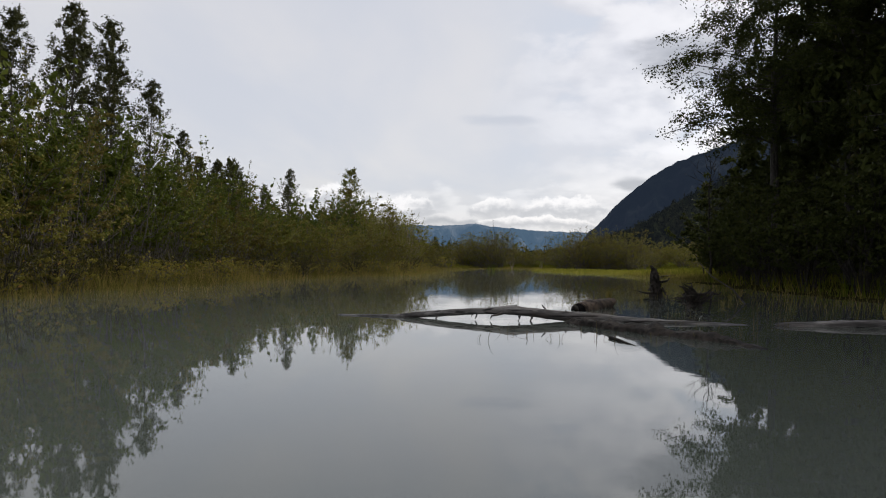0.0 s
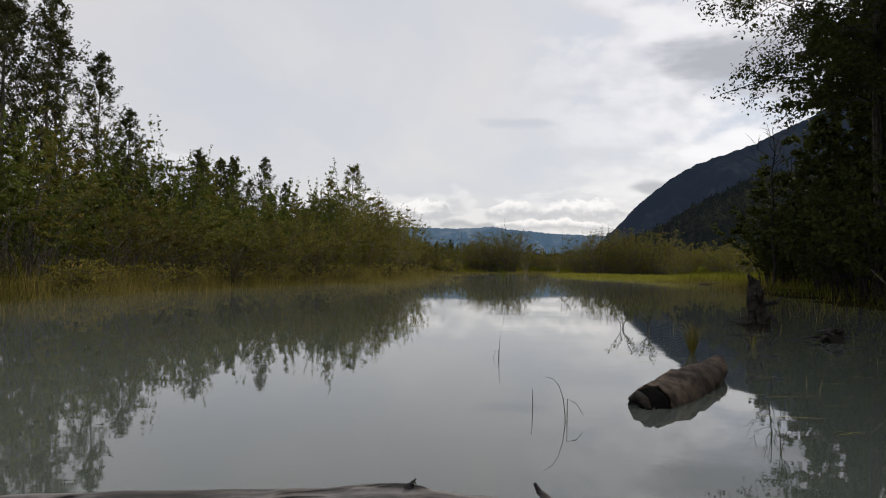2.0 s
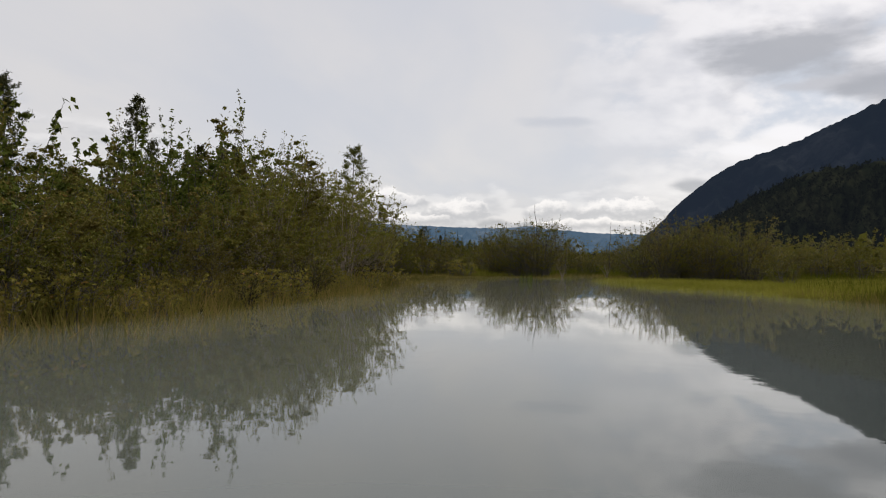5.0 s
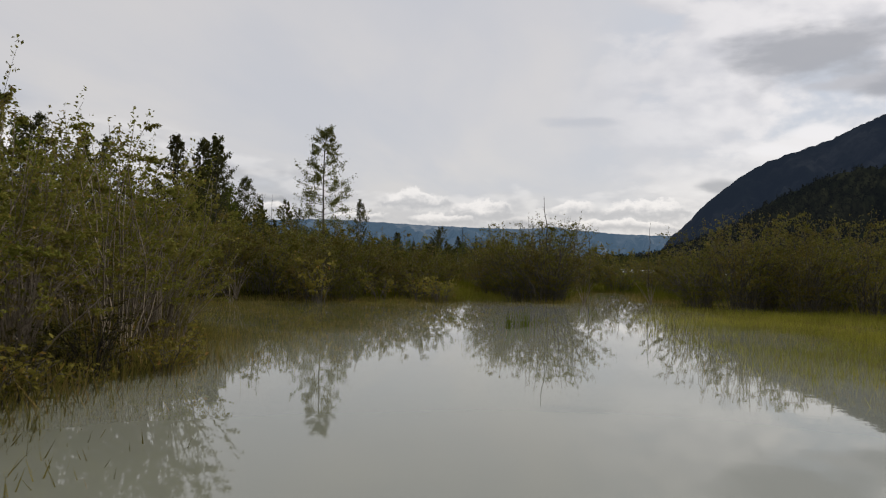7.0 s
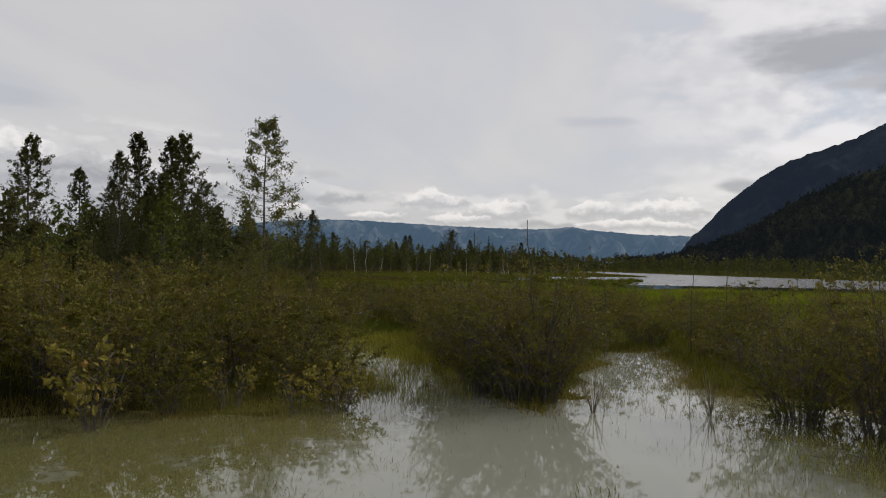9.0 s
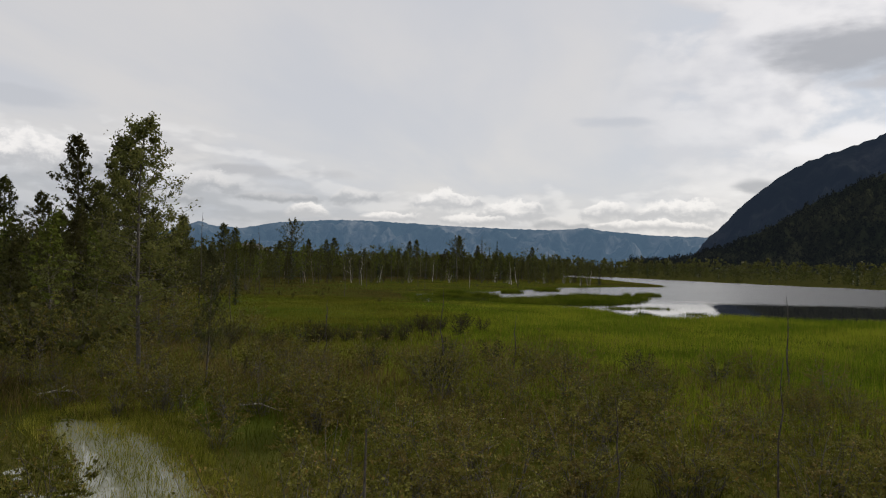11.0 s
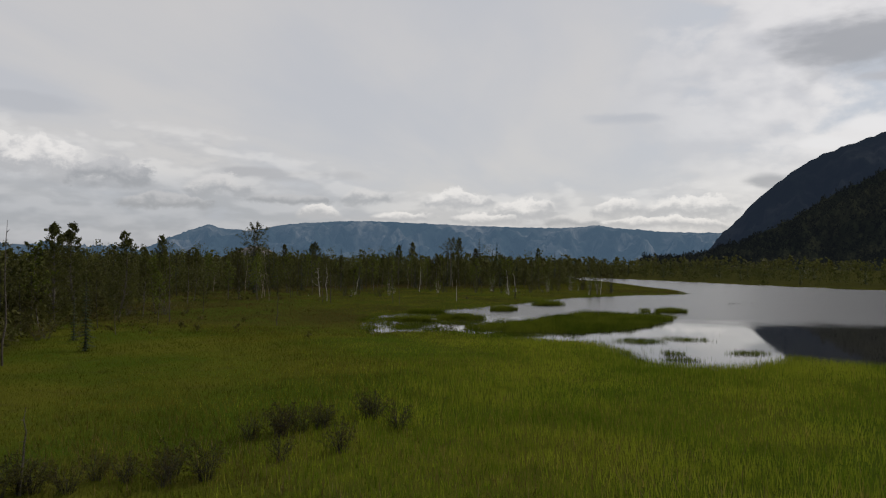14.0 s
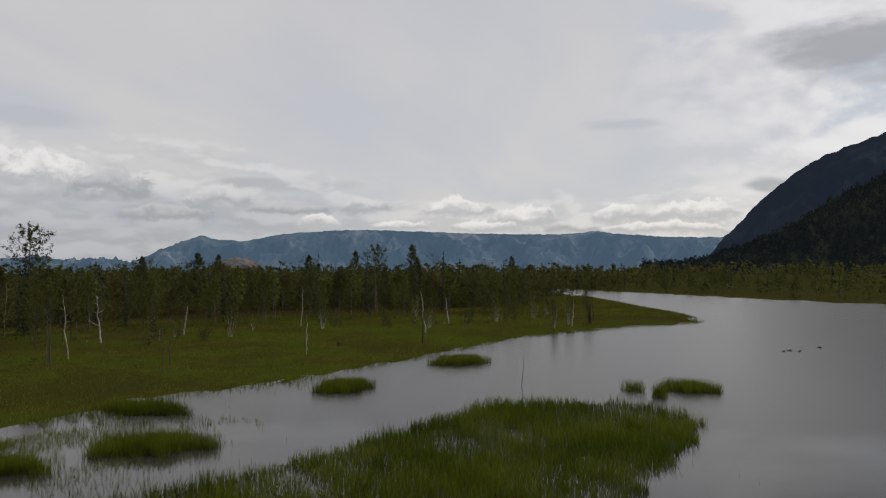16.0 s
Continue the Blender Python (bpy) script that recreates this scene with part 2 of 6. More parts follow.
def water_material():
    """Glacial water: grey-green silt under a still, faintly rippled skin; paler where it is shallow."""
    m, n = material("silty_water")
    p = place(n)
    y = n.add("ShaderNodeSeparateXYZ", i0=p).outputs[1]
    silt = n.noise(p, 0.12, 4, 0.5, 0.4)
    shallow = n.math("MULTIPLY", n.ramp(n.math("ADD", y, n.math("MULTIPLY", silt, 14)), 26, 56), n.ramp(y, 140, 100))
    c = n.mix(shallow, n.mix(silt, (0.064, 0.076, 0.068), (0.086, 0.098, 0.087)), n.mix(silt, (0.170, 0.180, 0.147), (0.210, 0.220, 0.182)))
    c = n.mix(n.ramp(y, 120, 160), c, (0.026, 0.025, 0.022))
    # drowned grass showing through along the shallow margins
    x = n.add("ShaderNodeSeparateXYZ", i0=p).outputs[0]
    weed = n.math("ADD", n.noise(p, 0.55, 5, 0.6), n.math("MULTIPLY", n.noise(p, 4.0, 3), 0.25))
    edge = n.math("MAXIMUM", n.ramp(n.math("SUBTRACT", n.math("MULTIPLY", y, 0.16), x), 6.6, 11.0), n.ramp(n.math("ADD", x, n.math("MULTIPLY", y, 0.05)), 11.0, 15.5))
    edge = n.math("MULTIPLY", edge, n.math("MULTIPLY", n.ramp(y, 46, 56), n.ramp(y, 90, 80)))
    c = n.mix(n.math("MULTIPLY", n.ramp(n.math("ADD", weed, n.math("MULTIPLY", edge, 0.3)), 0.66, 0.88), n.math("MULTIPLY", edge, 0.9)), c, (0.088, 0.086, 0.024))
    fine = n.noise(n.vmath("MULTIPLY", p, (1.0, 1.0, 1)), 7.0, 3, 0.5)
    slow = n.noise(n.vmath("MULTIPLY", p, (0.6, 1.0, 1)), 0.9, 3, 0.5)
    calm = n.ramp(n.noise(p, 0.09, 3), 0.38, 0.62, 0.35, 1.0)
    wind = n.ramp(n.math("ADD", y, n.math("MULTIPLY", silt, 24)), 208, 232)
    h = n.math("MULTIPLY", n.math("ADD", n.math("MULTIPLY", fine, 0.22), slow), n.math("ADD", calm, n.math("MULTIPLY", wind, 3.0)))
    body = n.add("ShaderNodeBsdfPrincipled", Base_Color=c, Roughness=n.math("ADD", 0.02, n.math("MULTIPLY", wind, 0.24)), IOR=n.ramp(y, 90, 150, 1.45, 1.36), Normal=bumped(n, h, 0.065, 0.03))
    finish(n, body)
    return m


def ground_material():
    """Sedge flat: green, straw and bare peat in patches, darker leaf litter away from the marsh."""
    m, n = material("marsh_ground")
    p = place(n)
    a, b, d = n.noise(p, 0.06, 5), n.noise(p, 0.5, 6, 0.6), n.noise(p, 9.0, 5, 0.7)
    c = n.mix(n.ramp(a, 0.38, 0.62), (0.046, 0.072, 0.005), (0.085, 0.088, 0.010))
    c = n.mix(n.ramp(b, 0.45, 0.75, 0.0, 0.5), c, (0.050, 0.040, 0.014))
    c = n.mix(n.ramp(d, 0.35, 0.7, 0.0, 0.5), c, (0.030, 0.042, 0.012))
    y = n.add("ShaderNodeSeparateXYZ", i0=p).outputs[1]
    c = n.mix(n.ramp(n.math("ADD", y, n.math("MULTIPLY", a, 60)), 350, 420), c, n.mix(b, (0.022, 0.026, 0.010), (0.045, 0.045, 0.016)))
    c = n.mix(n.ramp(n.math("ADD", y, n.math("MULTIPLY", b, 10)), 104, 88), c, n.mix(d, (0.050, 0.052, 0.014), (0.100, 0.092, 0.026)))
    c = n.mix(n.math("MULTIPLY", n.ramp(y, 175, 200), n.ramp(n.math("ADD", a, n.math("MULTIPLY", b, 0.4)), 0.6, 0.78, 0.35, 0.9)), c, n.mix(d, (0.026, 0.024, 0.008), (0.040, 0.042, 0.010)))
    x = n.add("ShaderNodeSeparateXYZ", i0=p).outputs[0]
    wob = n.math("MULTIPLY", a, 16)
    west = n.math("MULTIPLY", n.ramp(n.math("SUBTRACT", wob, x), 84, 96), n.ramp(y, 150, 165))
    north = n.ramp(n.math("ADD", n.math("SUBTRACT", y, n.math("MULTIPLY", x, 1.06)), wob), 372, 396)
    slant = n.math("MULTIPLY", n.ramp(n.math("SUBTRACT", n.math("SUBTRACT", wob, x), n.math("MULTIPLY", y, 0.43)), -22, -15), n.ramp(y, 170, 160))
    litter = n.math("MAXIMUM", n.math("MAXIMUM", west, slant), n.math("MULTIPLY", north, n.ramp(x, 40, 20)))
    c = n.mix(litter, c, n.mix(b, (0.016, 0.016, 0.007), (0.034, 0.030, 0.012)))
    h = n.math("ADD", n.math("MULTIPLY", b, 2.0), d)
    body = n.add("ShaderNodeBsdfPrincipled", Base_Color=c, Roughness=0.95, Normal=bumped(n, h, 0.8, 0.15))
    body.inputs["Specular IOR Level"].default_value = 0.0
    finish(n, body)
    return m


def grass_material(name, low, high, straw, straw_share):
    m, n = material(name)
    geo = n.add("ShaderNodeNewGeometry")
    blade, p = geo.outputs["Random Per Island"], geo.outputs["Position"]
    patch = n.noise(p, 0.09, 4, 0.55, 0.3)
    small = n.noise(p, 0.8, 3)
    c = n.mix(n.ramp(n.math("ADD", n.math("MULTIPLY", blade, 0.30), patch), 0.50, 0.80), low, high)
    c = n.mix(n.ramp(n.noise(p, 0.35, 4, 0.6, 0.5), 0.50, 0.66, 0.0, 0.5), c, tuple(0.5 * x for x in low))
    c = n.mix(n.ramp(n.math("ADD", n.math("MULTIPLY", n.math("FRACT", n.math("MULTIPLY", blade, 13.7)), 0.6), n.math("MULTIPLY", small, 0.6)), 0.95 - straw_share, 1.05 - straw_share * 0.5, 0.0, 0.85), c, straw)
    body = n.add("ShaderNodeBsdfPrincipled", Base_Color=c, Roughness=0.6)
    body.inputs["Specular IOR Level"].default_value = 0.0
    glow = n.add("ShaderNodeBsdfTranslucent", Color=c)
    mixed = n.t.nodes.new("ShaderNodeMixShader")
    n.put(mixed.inputs[0], 0.3)
    n.t.links.new(body.outputs[0], mixed.inputs[1])
    n.t.links.new(glow.outputs[0], mixed.inputs[2])
    finish(n, mixed)
    return m


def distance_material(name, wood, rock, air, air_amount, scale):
    """A far slope seen through kilometres of moist air: wood and rock, the air's light added as emission."""
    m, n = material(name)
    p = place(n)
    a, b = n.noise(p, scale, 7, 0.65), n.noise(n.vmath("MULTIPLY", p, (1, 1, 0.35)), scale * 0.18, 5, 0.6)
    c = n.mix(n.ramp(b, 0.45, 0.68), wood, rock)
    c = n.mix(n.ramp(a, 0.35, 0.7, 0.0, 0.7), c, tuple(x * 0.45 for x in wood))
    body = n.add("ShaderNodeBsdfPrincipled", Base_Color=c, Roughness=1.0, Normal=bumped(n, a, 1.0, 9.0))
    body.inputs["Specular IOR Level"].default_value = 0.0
    # haze is put in as a faint bluish glow of the slope itself
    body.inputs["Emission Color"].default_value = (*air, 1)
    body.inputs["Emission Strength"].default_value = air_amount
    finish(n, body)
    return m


M_WATER, M_GROUND = water_material(), ground_material()
M_WILLOW = leaf_material("willow_leaves", (0.066, 0.074, 0.013), (0.180, 0.168, 0.036), (0.23, 0.14, 0.04), through=0.24, dry_share=0.16, brown=(0.135, 0.098, 0.034), patches=0.5)
M_THICKET = leaf_material("thicket_leaves", (0.080, 0.092, 0.016), (0.205, 0.205, 0.040), (0.26, 0.16, 0.05), dry_share=0.16, brown=(0.14, 0.11, 0.036), patches=0.9)
M_ALDER = leaf_material("alder_leaves", (0.040, 0.060, 0.010), (0.115, 0.136, 0.024), (0.16, 0.12, 0.03), through=0.24, dry_share=0.06)
M_HEDGE = leaf_material("hedge_leaves", (0.042, 0.050, 0.009), (0.142, 0.138, 0.024), (0.20, 0.14, 0.038), through=0.26, dry_share=0.10, brown=(0.115, 0.086, 0.026), patches=0.3)
M_WOOD = leaf_material("wood_leaves", (0.036, 0.042, 0.012), (0.088, 0.092, 0.026), (0.075, 0.065, 0.024), through=0.36, dry_share=0.02, patches=0.16, brown=(0.034, 0.028, 0.012))
M_HEATHSCRUB = leaf_material("heath_scrub_leaves", (0.040, 0.040, 0.012), (0.085, 0.080, 0.022), (0.10, 0.07, 0.03), through=0.4, dry_share=0.1, patches=0.12, brown=(0.060, 0.044, 0.018))
M_LAKEWOOD = leaf_material("lakeside_leaves", (0.036, 0.043, 0.011), (0.050, 0.057, 0.014), (0.055, 0.05, 0.018), through=0.5, dry_share=0.02, patches=0.10, brown=(0.026, 0.026, 0.010))
M_HERB = leaf_material("herb_leaves", (0.105, 0.100, 0.018), (0.235, 0.205, 0.044), (0.28, 0.15, 0.05), dry_share=0.15)
M_POPLAR = leaf_material("poplar_leaves", (0.030, 0.036, 0.016), (0.085, 0.088, 0.034), (0.13, 0.11, 0.04), through=0.25, dry_share=0.10)
M_SCRUB = leaf_material("scrub_leaves", (0.022, 0.026, 0.007), (0.068, 0.066, 0.016), (0.11, 0.08, 0.03), dry_share=0.1, brown=(0.055, 0.042, 0.017))
M_ASPEN = leaf_material("aspen_leaves", (0.065, 0.078, 0.020), (0.150, 0.155, 0.045), (0.20, 0.16, 0.05), dry_share=0.12)
# leaves of the backlit bank, its shade put into their dark colour
M_BIRCH = leaf_material("shade_dark_leaves", (0.018, 0.025, 0.008), (0.055, 0.064, 0.016), (0.08, 0.07, 0.02), through=0.25, dry_share=0.05)
M_SPRUCE = leaf_material("spruce_needles", (0.010, 0.018, 0.010), (0.028, 0.040, 0.018), (0.06, 0.05, 0.02), through=0.1, dry_share=0.04)
M_BARK = bark_material("grey_bark", (0.15, 0.135, 0.115), (0.045, 0.04, 0.034), 30)
# birch bark darkened for that bank's shade; dull young birches share it
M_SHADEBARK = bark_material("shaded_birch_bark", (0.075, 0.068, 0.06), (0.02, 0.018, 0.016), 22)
M_BIRCHBARK = bark_material("pale_bark", (0.55, 0.52, 0.47), (0.14, 0.12, 0.10), 22)
M_DEAD = bark_material("bare_dead_wood", (0.11, 0.096, 0.082), (0.035, 0.03, 0.025), 34)
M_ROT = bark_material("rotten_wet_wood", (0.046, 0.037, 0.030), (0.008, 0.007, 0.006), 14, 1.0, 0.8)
M_BARKLOG = bark_material("brown_barked_wood", (0.125, 0.092, 0.068), (0.014, 0.010, 0.008), 9, 1.0, 0.85)
# black that stands for the shade inside the broken log's hollow
M_HOLLOW = bark_material("hollow_shade_black", (0.012, 0.009, 0.007), (0.003, 0.003, 0.003), 20, 1.0, 0.95)
M_LOG = log_material()
M_PALESTEM = bark_material("pale_shoots", (0.30, 0.255, 0.195), (0.11, 0.09, 0.07), 30)
# stems darkened for the bank's shade; the meadow scrub's dark stems share it
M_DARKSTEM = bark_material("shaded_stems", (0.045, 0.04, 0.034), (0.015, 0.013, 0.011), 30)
M_SEDGE = grass_material("sedge_blades", (0.082, 0.130, 0.009), (0.215, 0.245, 0.022), (0.26, 0.21, 0.05), 0.16)
M_REED = grass_material("reed_blades", (0.044, 0.068, 0.006), (0.118, 0.138, 0.015), (0.18, 0.15, 0.035), 0.08)
M_STRIP = grass_material("flooded_sedge_blades", (0.135, 0.145, 0.018), (0.265, 0.255, 0.040), (0.34, 0.28, 0.09), 0.20)
M_SPIT = grass_material("spit_grass", (0.056, 0.078, 0.010), (0.140, 0.150, 0.017), (0.160, 0.112, 0.036), 0.26)
M_HEATH = grass_material("brown_heath", (0.052, 0.045, 0.014), (0.098, 0.080, 0.022), (0.130, 0.080, 0.032), 0.34)
M_SHORE = grass_material("shore_grass", (0.082, 0.080, 0.019), (0.195, 0.168, 0.042), (0.27, 0.19, 0.075), 0.30)
M_DRY = grass_material("dry_grass_blades", (0.070, 0.056, 0.018), (0.150, 0.112, 0.040), (0.24, 0.19, 0.09), 0.22)
M_MEADOW = grass_material("meadow_grass", (0.066, 0.082, 0.009), (0.132, 0.132, 0.018), (0.16, 0.12, 0.032), 0.18)
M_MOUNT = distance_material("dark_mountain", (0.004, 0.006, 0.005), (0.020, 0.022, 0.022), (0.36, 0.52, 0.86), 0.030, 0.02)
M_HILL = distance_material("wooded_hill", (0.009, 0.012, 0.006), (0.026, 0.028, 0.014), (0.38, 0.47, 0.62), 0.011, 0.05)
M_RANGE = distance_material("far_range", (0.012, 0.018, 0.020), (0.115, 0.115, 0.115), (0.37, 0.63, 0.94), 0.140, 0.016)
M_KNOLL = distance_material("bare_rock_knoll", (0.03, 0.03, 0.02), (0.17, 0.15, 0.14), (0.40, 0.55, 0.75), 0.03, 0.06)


# ---- mesh helpers ----
def mesh_of(name, verts, faces, mat, smooth=False):
    """A mesh from an (n, 3) array and an (m, 3) or (m, 4) array of corners."""
    verts, faces = np.asarray(verts, np.float32), np.asarray(faces, np.int32)
    k = faces.shape[1]
    me = bpy.data.meshes.new(name)
    me.vertices.add(len(verts))
    me.vertices.foreach_set("co", verts.ravel())
    me.loops.add(faces.size)
    me.loops.foreach_set("vertex_index", faces.ravel())
    me.polygons.add(len(faces))
    me.polygons.foreach_set("loop_start", np.arange(0, faces.size, k, dtype=np.int32))
    me.polygons.foreach_set("use_smooth", np.full(len(faces), smooth))
    me.materials.append(mat)
    me.update(calc_edges=True)
    return me


def part(name, me, parent, label=""):
    ob = new(name, me)
    ob.parent = parent
    return tagged(ob, label)


def tube(line, radii, sides=6, twist=0.0):
    """Corners and quads of a tapered tube along a line of points, closed at its ends by small caps."""
    line, radii = np.asarray(line, float), np.asarray(radii, float)
    n = len(line)
    way = np.gradient(line, axis=0)
    way /= np.linalg.norm(way, axis=1, keepdims=True) + 1e-9
    ref = np.where(np.abs(way[:, 2:3]) > 0.9, np.array([[1.0, 0, 0]]), np.array([[0, 0, 1.0]]))
    u = np.cross(way, ref)
    u /= np.linalg.norm(u, axis=1, keepdims=True) + 1e-9
    v = np.cross(way, u)
    a = np.arange(sides) * 2 * np.pi / sides + twist
    ring = np.cos(a)[None, :, None] * u[:, None] + np.sin(a)[None, :, None] * v[:, None]
    verts = (line[:, None] + ring * radii[:, None, None]).reshape(-1, 3)
    faces = [(i * sides + j, i * sides + (j + 1) % sides, (i + 1) * sides + (j + 1) % sides, (i + 1) * sides + j) for i in range(n - 1) for j in range(sides)]
    if sides == 4:
        faces += [(3, 2, 1, 0), tuple((n - 1) * 4 + j for j in range(4))]
    elif sides in (6, 8):
        for o, flip in ((0, True), ((n - 1) * sides, False)):
            for j in range(1, sides - 1, 2):
                q = (o, o + j, o + j + 1, o + (j + 2) % sides)
                faces.append(q[::-1] if flip else q)
    return verts, np.array(faces)


def merge(pieces):
    vs, fs, o = [], [], 0
    for v, f in pieces:
        vs.append(v)
        fs.append(np.asarray(f) + o)
        o += len(v)
    return np.concatenate(vs), np.concatenate(fs)


def unit(v):
    return v / (np.linalg.norm(v, axis=-1, keepdims=True) + 1e-9)


def leaves_at(rng, points, size, narrow=0.55, droop=0.3, spread=0.4, flat=0.0):
    """One pointed four-cornered leaf at each point; flat: how far the blades lie level, as on a spray that faces the sky."""
    n = len(points)
    face = unit(rng.normal(size=(n, 3)) * 0.6 + np.array([0, 0, flat]))
    along = rng.normal(size=(n, 3)) + np.array([0, 0, -droop])
    along = unit(along - face * (along * face).sum(1, keepdims=True))
    side = np.cross(face, along)
    s = size * rng.uniform(1 - spread, 1 + spread, (n, 1))
    fold = face * s * 0.12
    a, c = points - along * s * 0.5, points + along * s * 0.5
    b, d = points + side * s * narrow * 0.5 + fold, points - side * s * narrow * 0.5 + fold
    return np.stack([a, b, c, d], 1).reshape(-1, 3), np.arange(n * 4).reshape(-1, 4)


# ---- the lie of the land ----
POND = np.array([(-9, -40), (-8.5, 0), (-7, 10), (-6.2, 18), (-5.5, 24), (-4, 29), (-2.4, 33), (-1.8, 38), (-1.4, 44), (-1.4, 50), (-3.0, 54), (-7.0, 57), (-8.5, 62),
                 (-8, 66), (-5, 68.3), (-1, 68.8), (0.6, 70.4), (0.3, 74), (-1.4, 78), (-4, 83), (-7.4, 88), (-10.6, 91.4), (-11, 92.8), (-9.6, 92.8), (-6.4, 90.2), (-3.4, 86.6), (-0.8, 83), (0.8, 79.5), (2.4, 76), (4.0, 72), (5.2, 70.4), (6.3, 74), (7, 79), (8, 84), (10, 85),
                 (9.6, 79), (9.6, 74.6), (13, 73.6), (17, 72), (19, 66), (17, 59), (14, 54), (12, 51), (11, 47), (11.5, 40), (11, 35), (9.5, 29), (8.6, 24), (8.2, 19), (8, 12), (8, 0), (8.5, -40)], float)
LAKE = np.array([(-20, 211), (-17, 216), (-16, 222), (-13.5, 226), (-9, 231), (-7, 237), (-5, 241), (-2, 249), (1, 258), (5, 267), (8, 278), (16, 288), (25, 301), (33, 306),
                 (40, 314), (42, 330), (41, 349), (37, 370), (32, 405), (24, 453), (15, 486), (8, 529), (9, 562), (28, 528), (58, 473), (72, 438), (100, 386), (150, 320),
                 (230, 230), (260, 170), (180, 140), (90, 150), (43, 164), (36, 162), (27, 166), (23, 161), (20, 160.5), (17, 161), (14, 163), (13.5, 170), (11, 177), (4, 181),
                 (-4, 187), (-11, 185), (-14, 183), (-19, 199)], float)
ISLAND = np.array([(-4, 190), (-4, 196), (0, 201), (4, 208), (7, 215), (11, 223), (16, 224.5), (22, 224), (24.5, 218), (22.4, 211), (20.2, 205), (18.1, 199), (15.2, 195), (10, 188.5), (3, 188)], float)


def inside(poly, p):
    x, y = p[:, 0], p[:, 1]
    hit = np.zeros(len(p), bool)
    for (x0, y0), (x1, y1) in zip(poly, np.roll(poly, -1, 0)):
        cross = (y0 > y) != (y1 > y)
        hit ^= cross & (x < (x1 - x0) * (y - y0) / (y1 - y0 + 1e-12) + x0)
    return hit


def gap_to(poly, p):
    """Distance of each point from a polygon's outline, positive inside."""
    best = np.full(len(p), 1e9)
    for a, b in zip(poly, np.roll(poly, -1, 0)):
        d = b - a
        t = np.clip(((p - a) @ d) / (d @ d), 0, 1)
        best = np.minimum(best, np.hypot(*(p - a - t[:, None] * d).T))
    return np.where(inside(poly, p), best, -best)


def wave(p, f, s):
    return np.sin(p[:, 0] * f + 1.7 * s) * np.cos(p[:, 1] * f * 0.83 + s) + 0.5 * np.sin(p[:, 0] * f * 2.3 + p[:, 1] * f * 1.9 + s * 3)


def land(p):
    """Height of the ground: shelving under water, a low bank, then almost level marsh."""
    p = np.asarray(p, float)
    wet = np.maximum(gap_to(POND, p), gap_to(LAKE, p)) + 0.38 * wave(p, 1.1, 2.0) + 0.26 * wave(p, 2.3, 5.0) + 0.12 * wave(p, 5.1, 3.0)
    dry = -wet
    h = np.where(dry > 0, -0.01 + 0.25 * (1 - np.exp(-np.maximum(dry, 0) / 5.0)), -0.5 * (1 - np.exp(-np.maximum(wet, 0) / 1.5)))
    h = h + np.where(dry > 1, 0.05 * wave(p, 0.35, 1.0) + 0.03 * wave(p, 1.3, 4.0), 0.0)
    far = np.hypot(p[:, 0], p[:, 1] - 150)
    return h + np.clip((far - 700) / 900, 0, 1) * 1.5


def spaced(lo, hi, step, ends, growth=1.22):
    mid = list(np.arange(lo, hi + step / 2, step))
    s, a, b = step, mid[0], mid[-1]
    left, right = [], []
    while a > ends[0]:
        s *= growth
        a -= s
        left.append(a)
    s = step
    while b < ends[1]:
        s *= growth
        b += s
        right.append(b)
    return np.array(left[::-1] + mid + right)


def build_ground():
    xs, ys = spaced(-26, 30, 0.6, (-4700, 4700), 1.2), spaced(0, 100, 0.6, (-900, 4700), 1.035)
    gx, gy = np.meshgrid(xs, ys)
    p = np.stack([gx.ravel(), gy.ravel()], 1)
    verts = np.column_stack([p, land(p)])
    w = len(xs)
    i = np.arange(len(ys) - 1)[:, None] * w + np.arange(w - 1)[None]
    faces = np.stack([i, i + 1, i + w + 1, i + w], -1).reshape(-1, 4)
    g = new("ground", mesh_of("ground", verts, faces, M_GROUND, True))
    tagged(g, "marshy ground of peat, sedge and low banks", "ground", kind="structure")
    size = 4600.0
    wv = np.array([(-size, -900, 0), (size, -900, 0), (size, size, 0), (-size, size, 0)])
    water = new("water", mesh_of("water", wv, np.array([(0, 1, 2, 3)]), M_WATER))
    tagged(water, "still grey-green silty water with mirror reflections", "water", kind="structure")


build_ground()


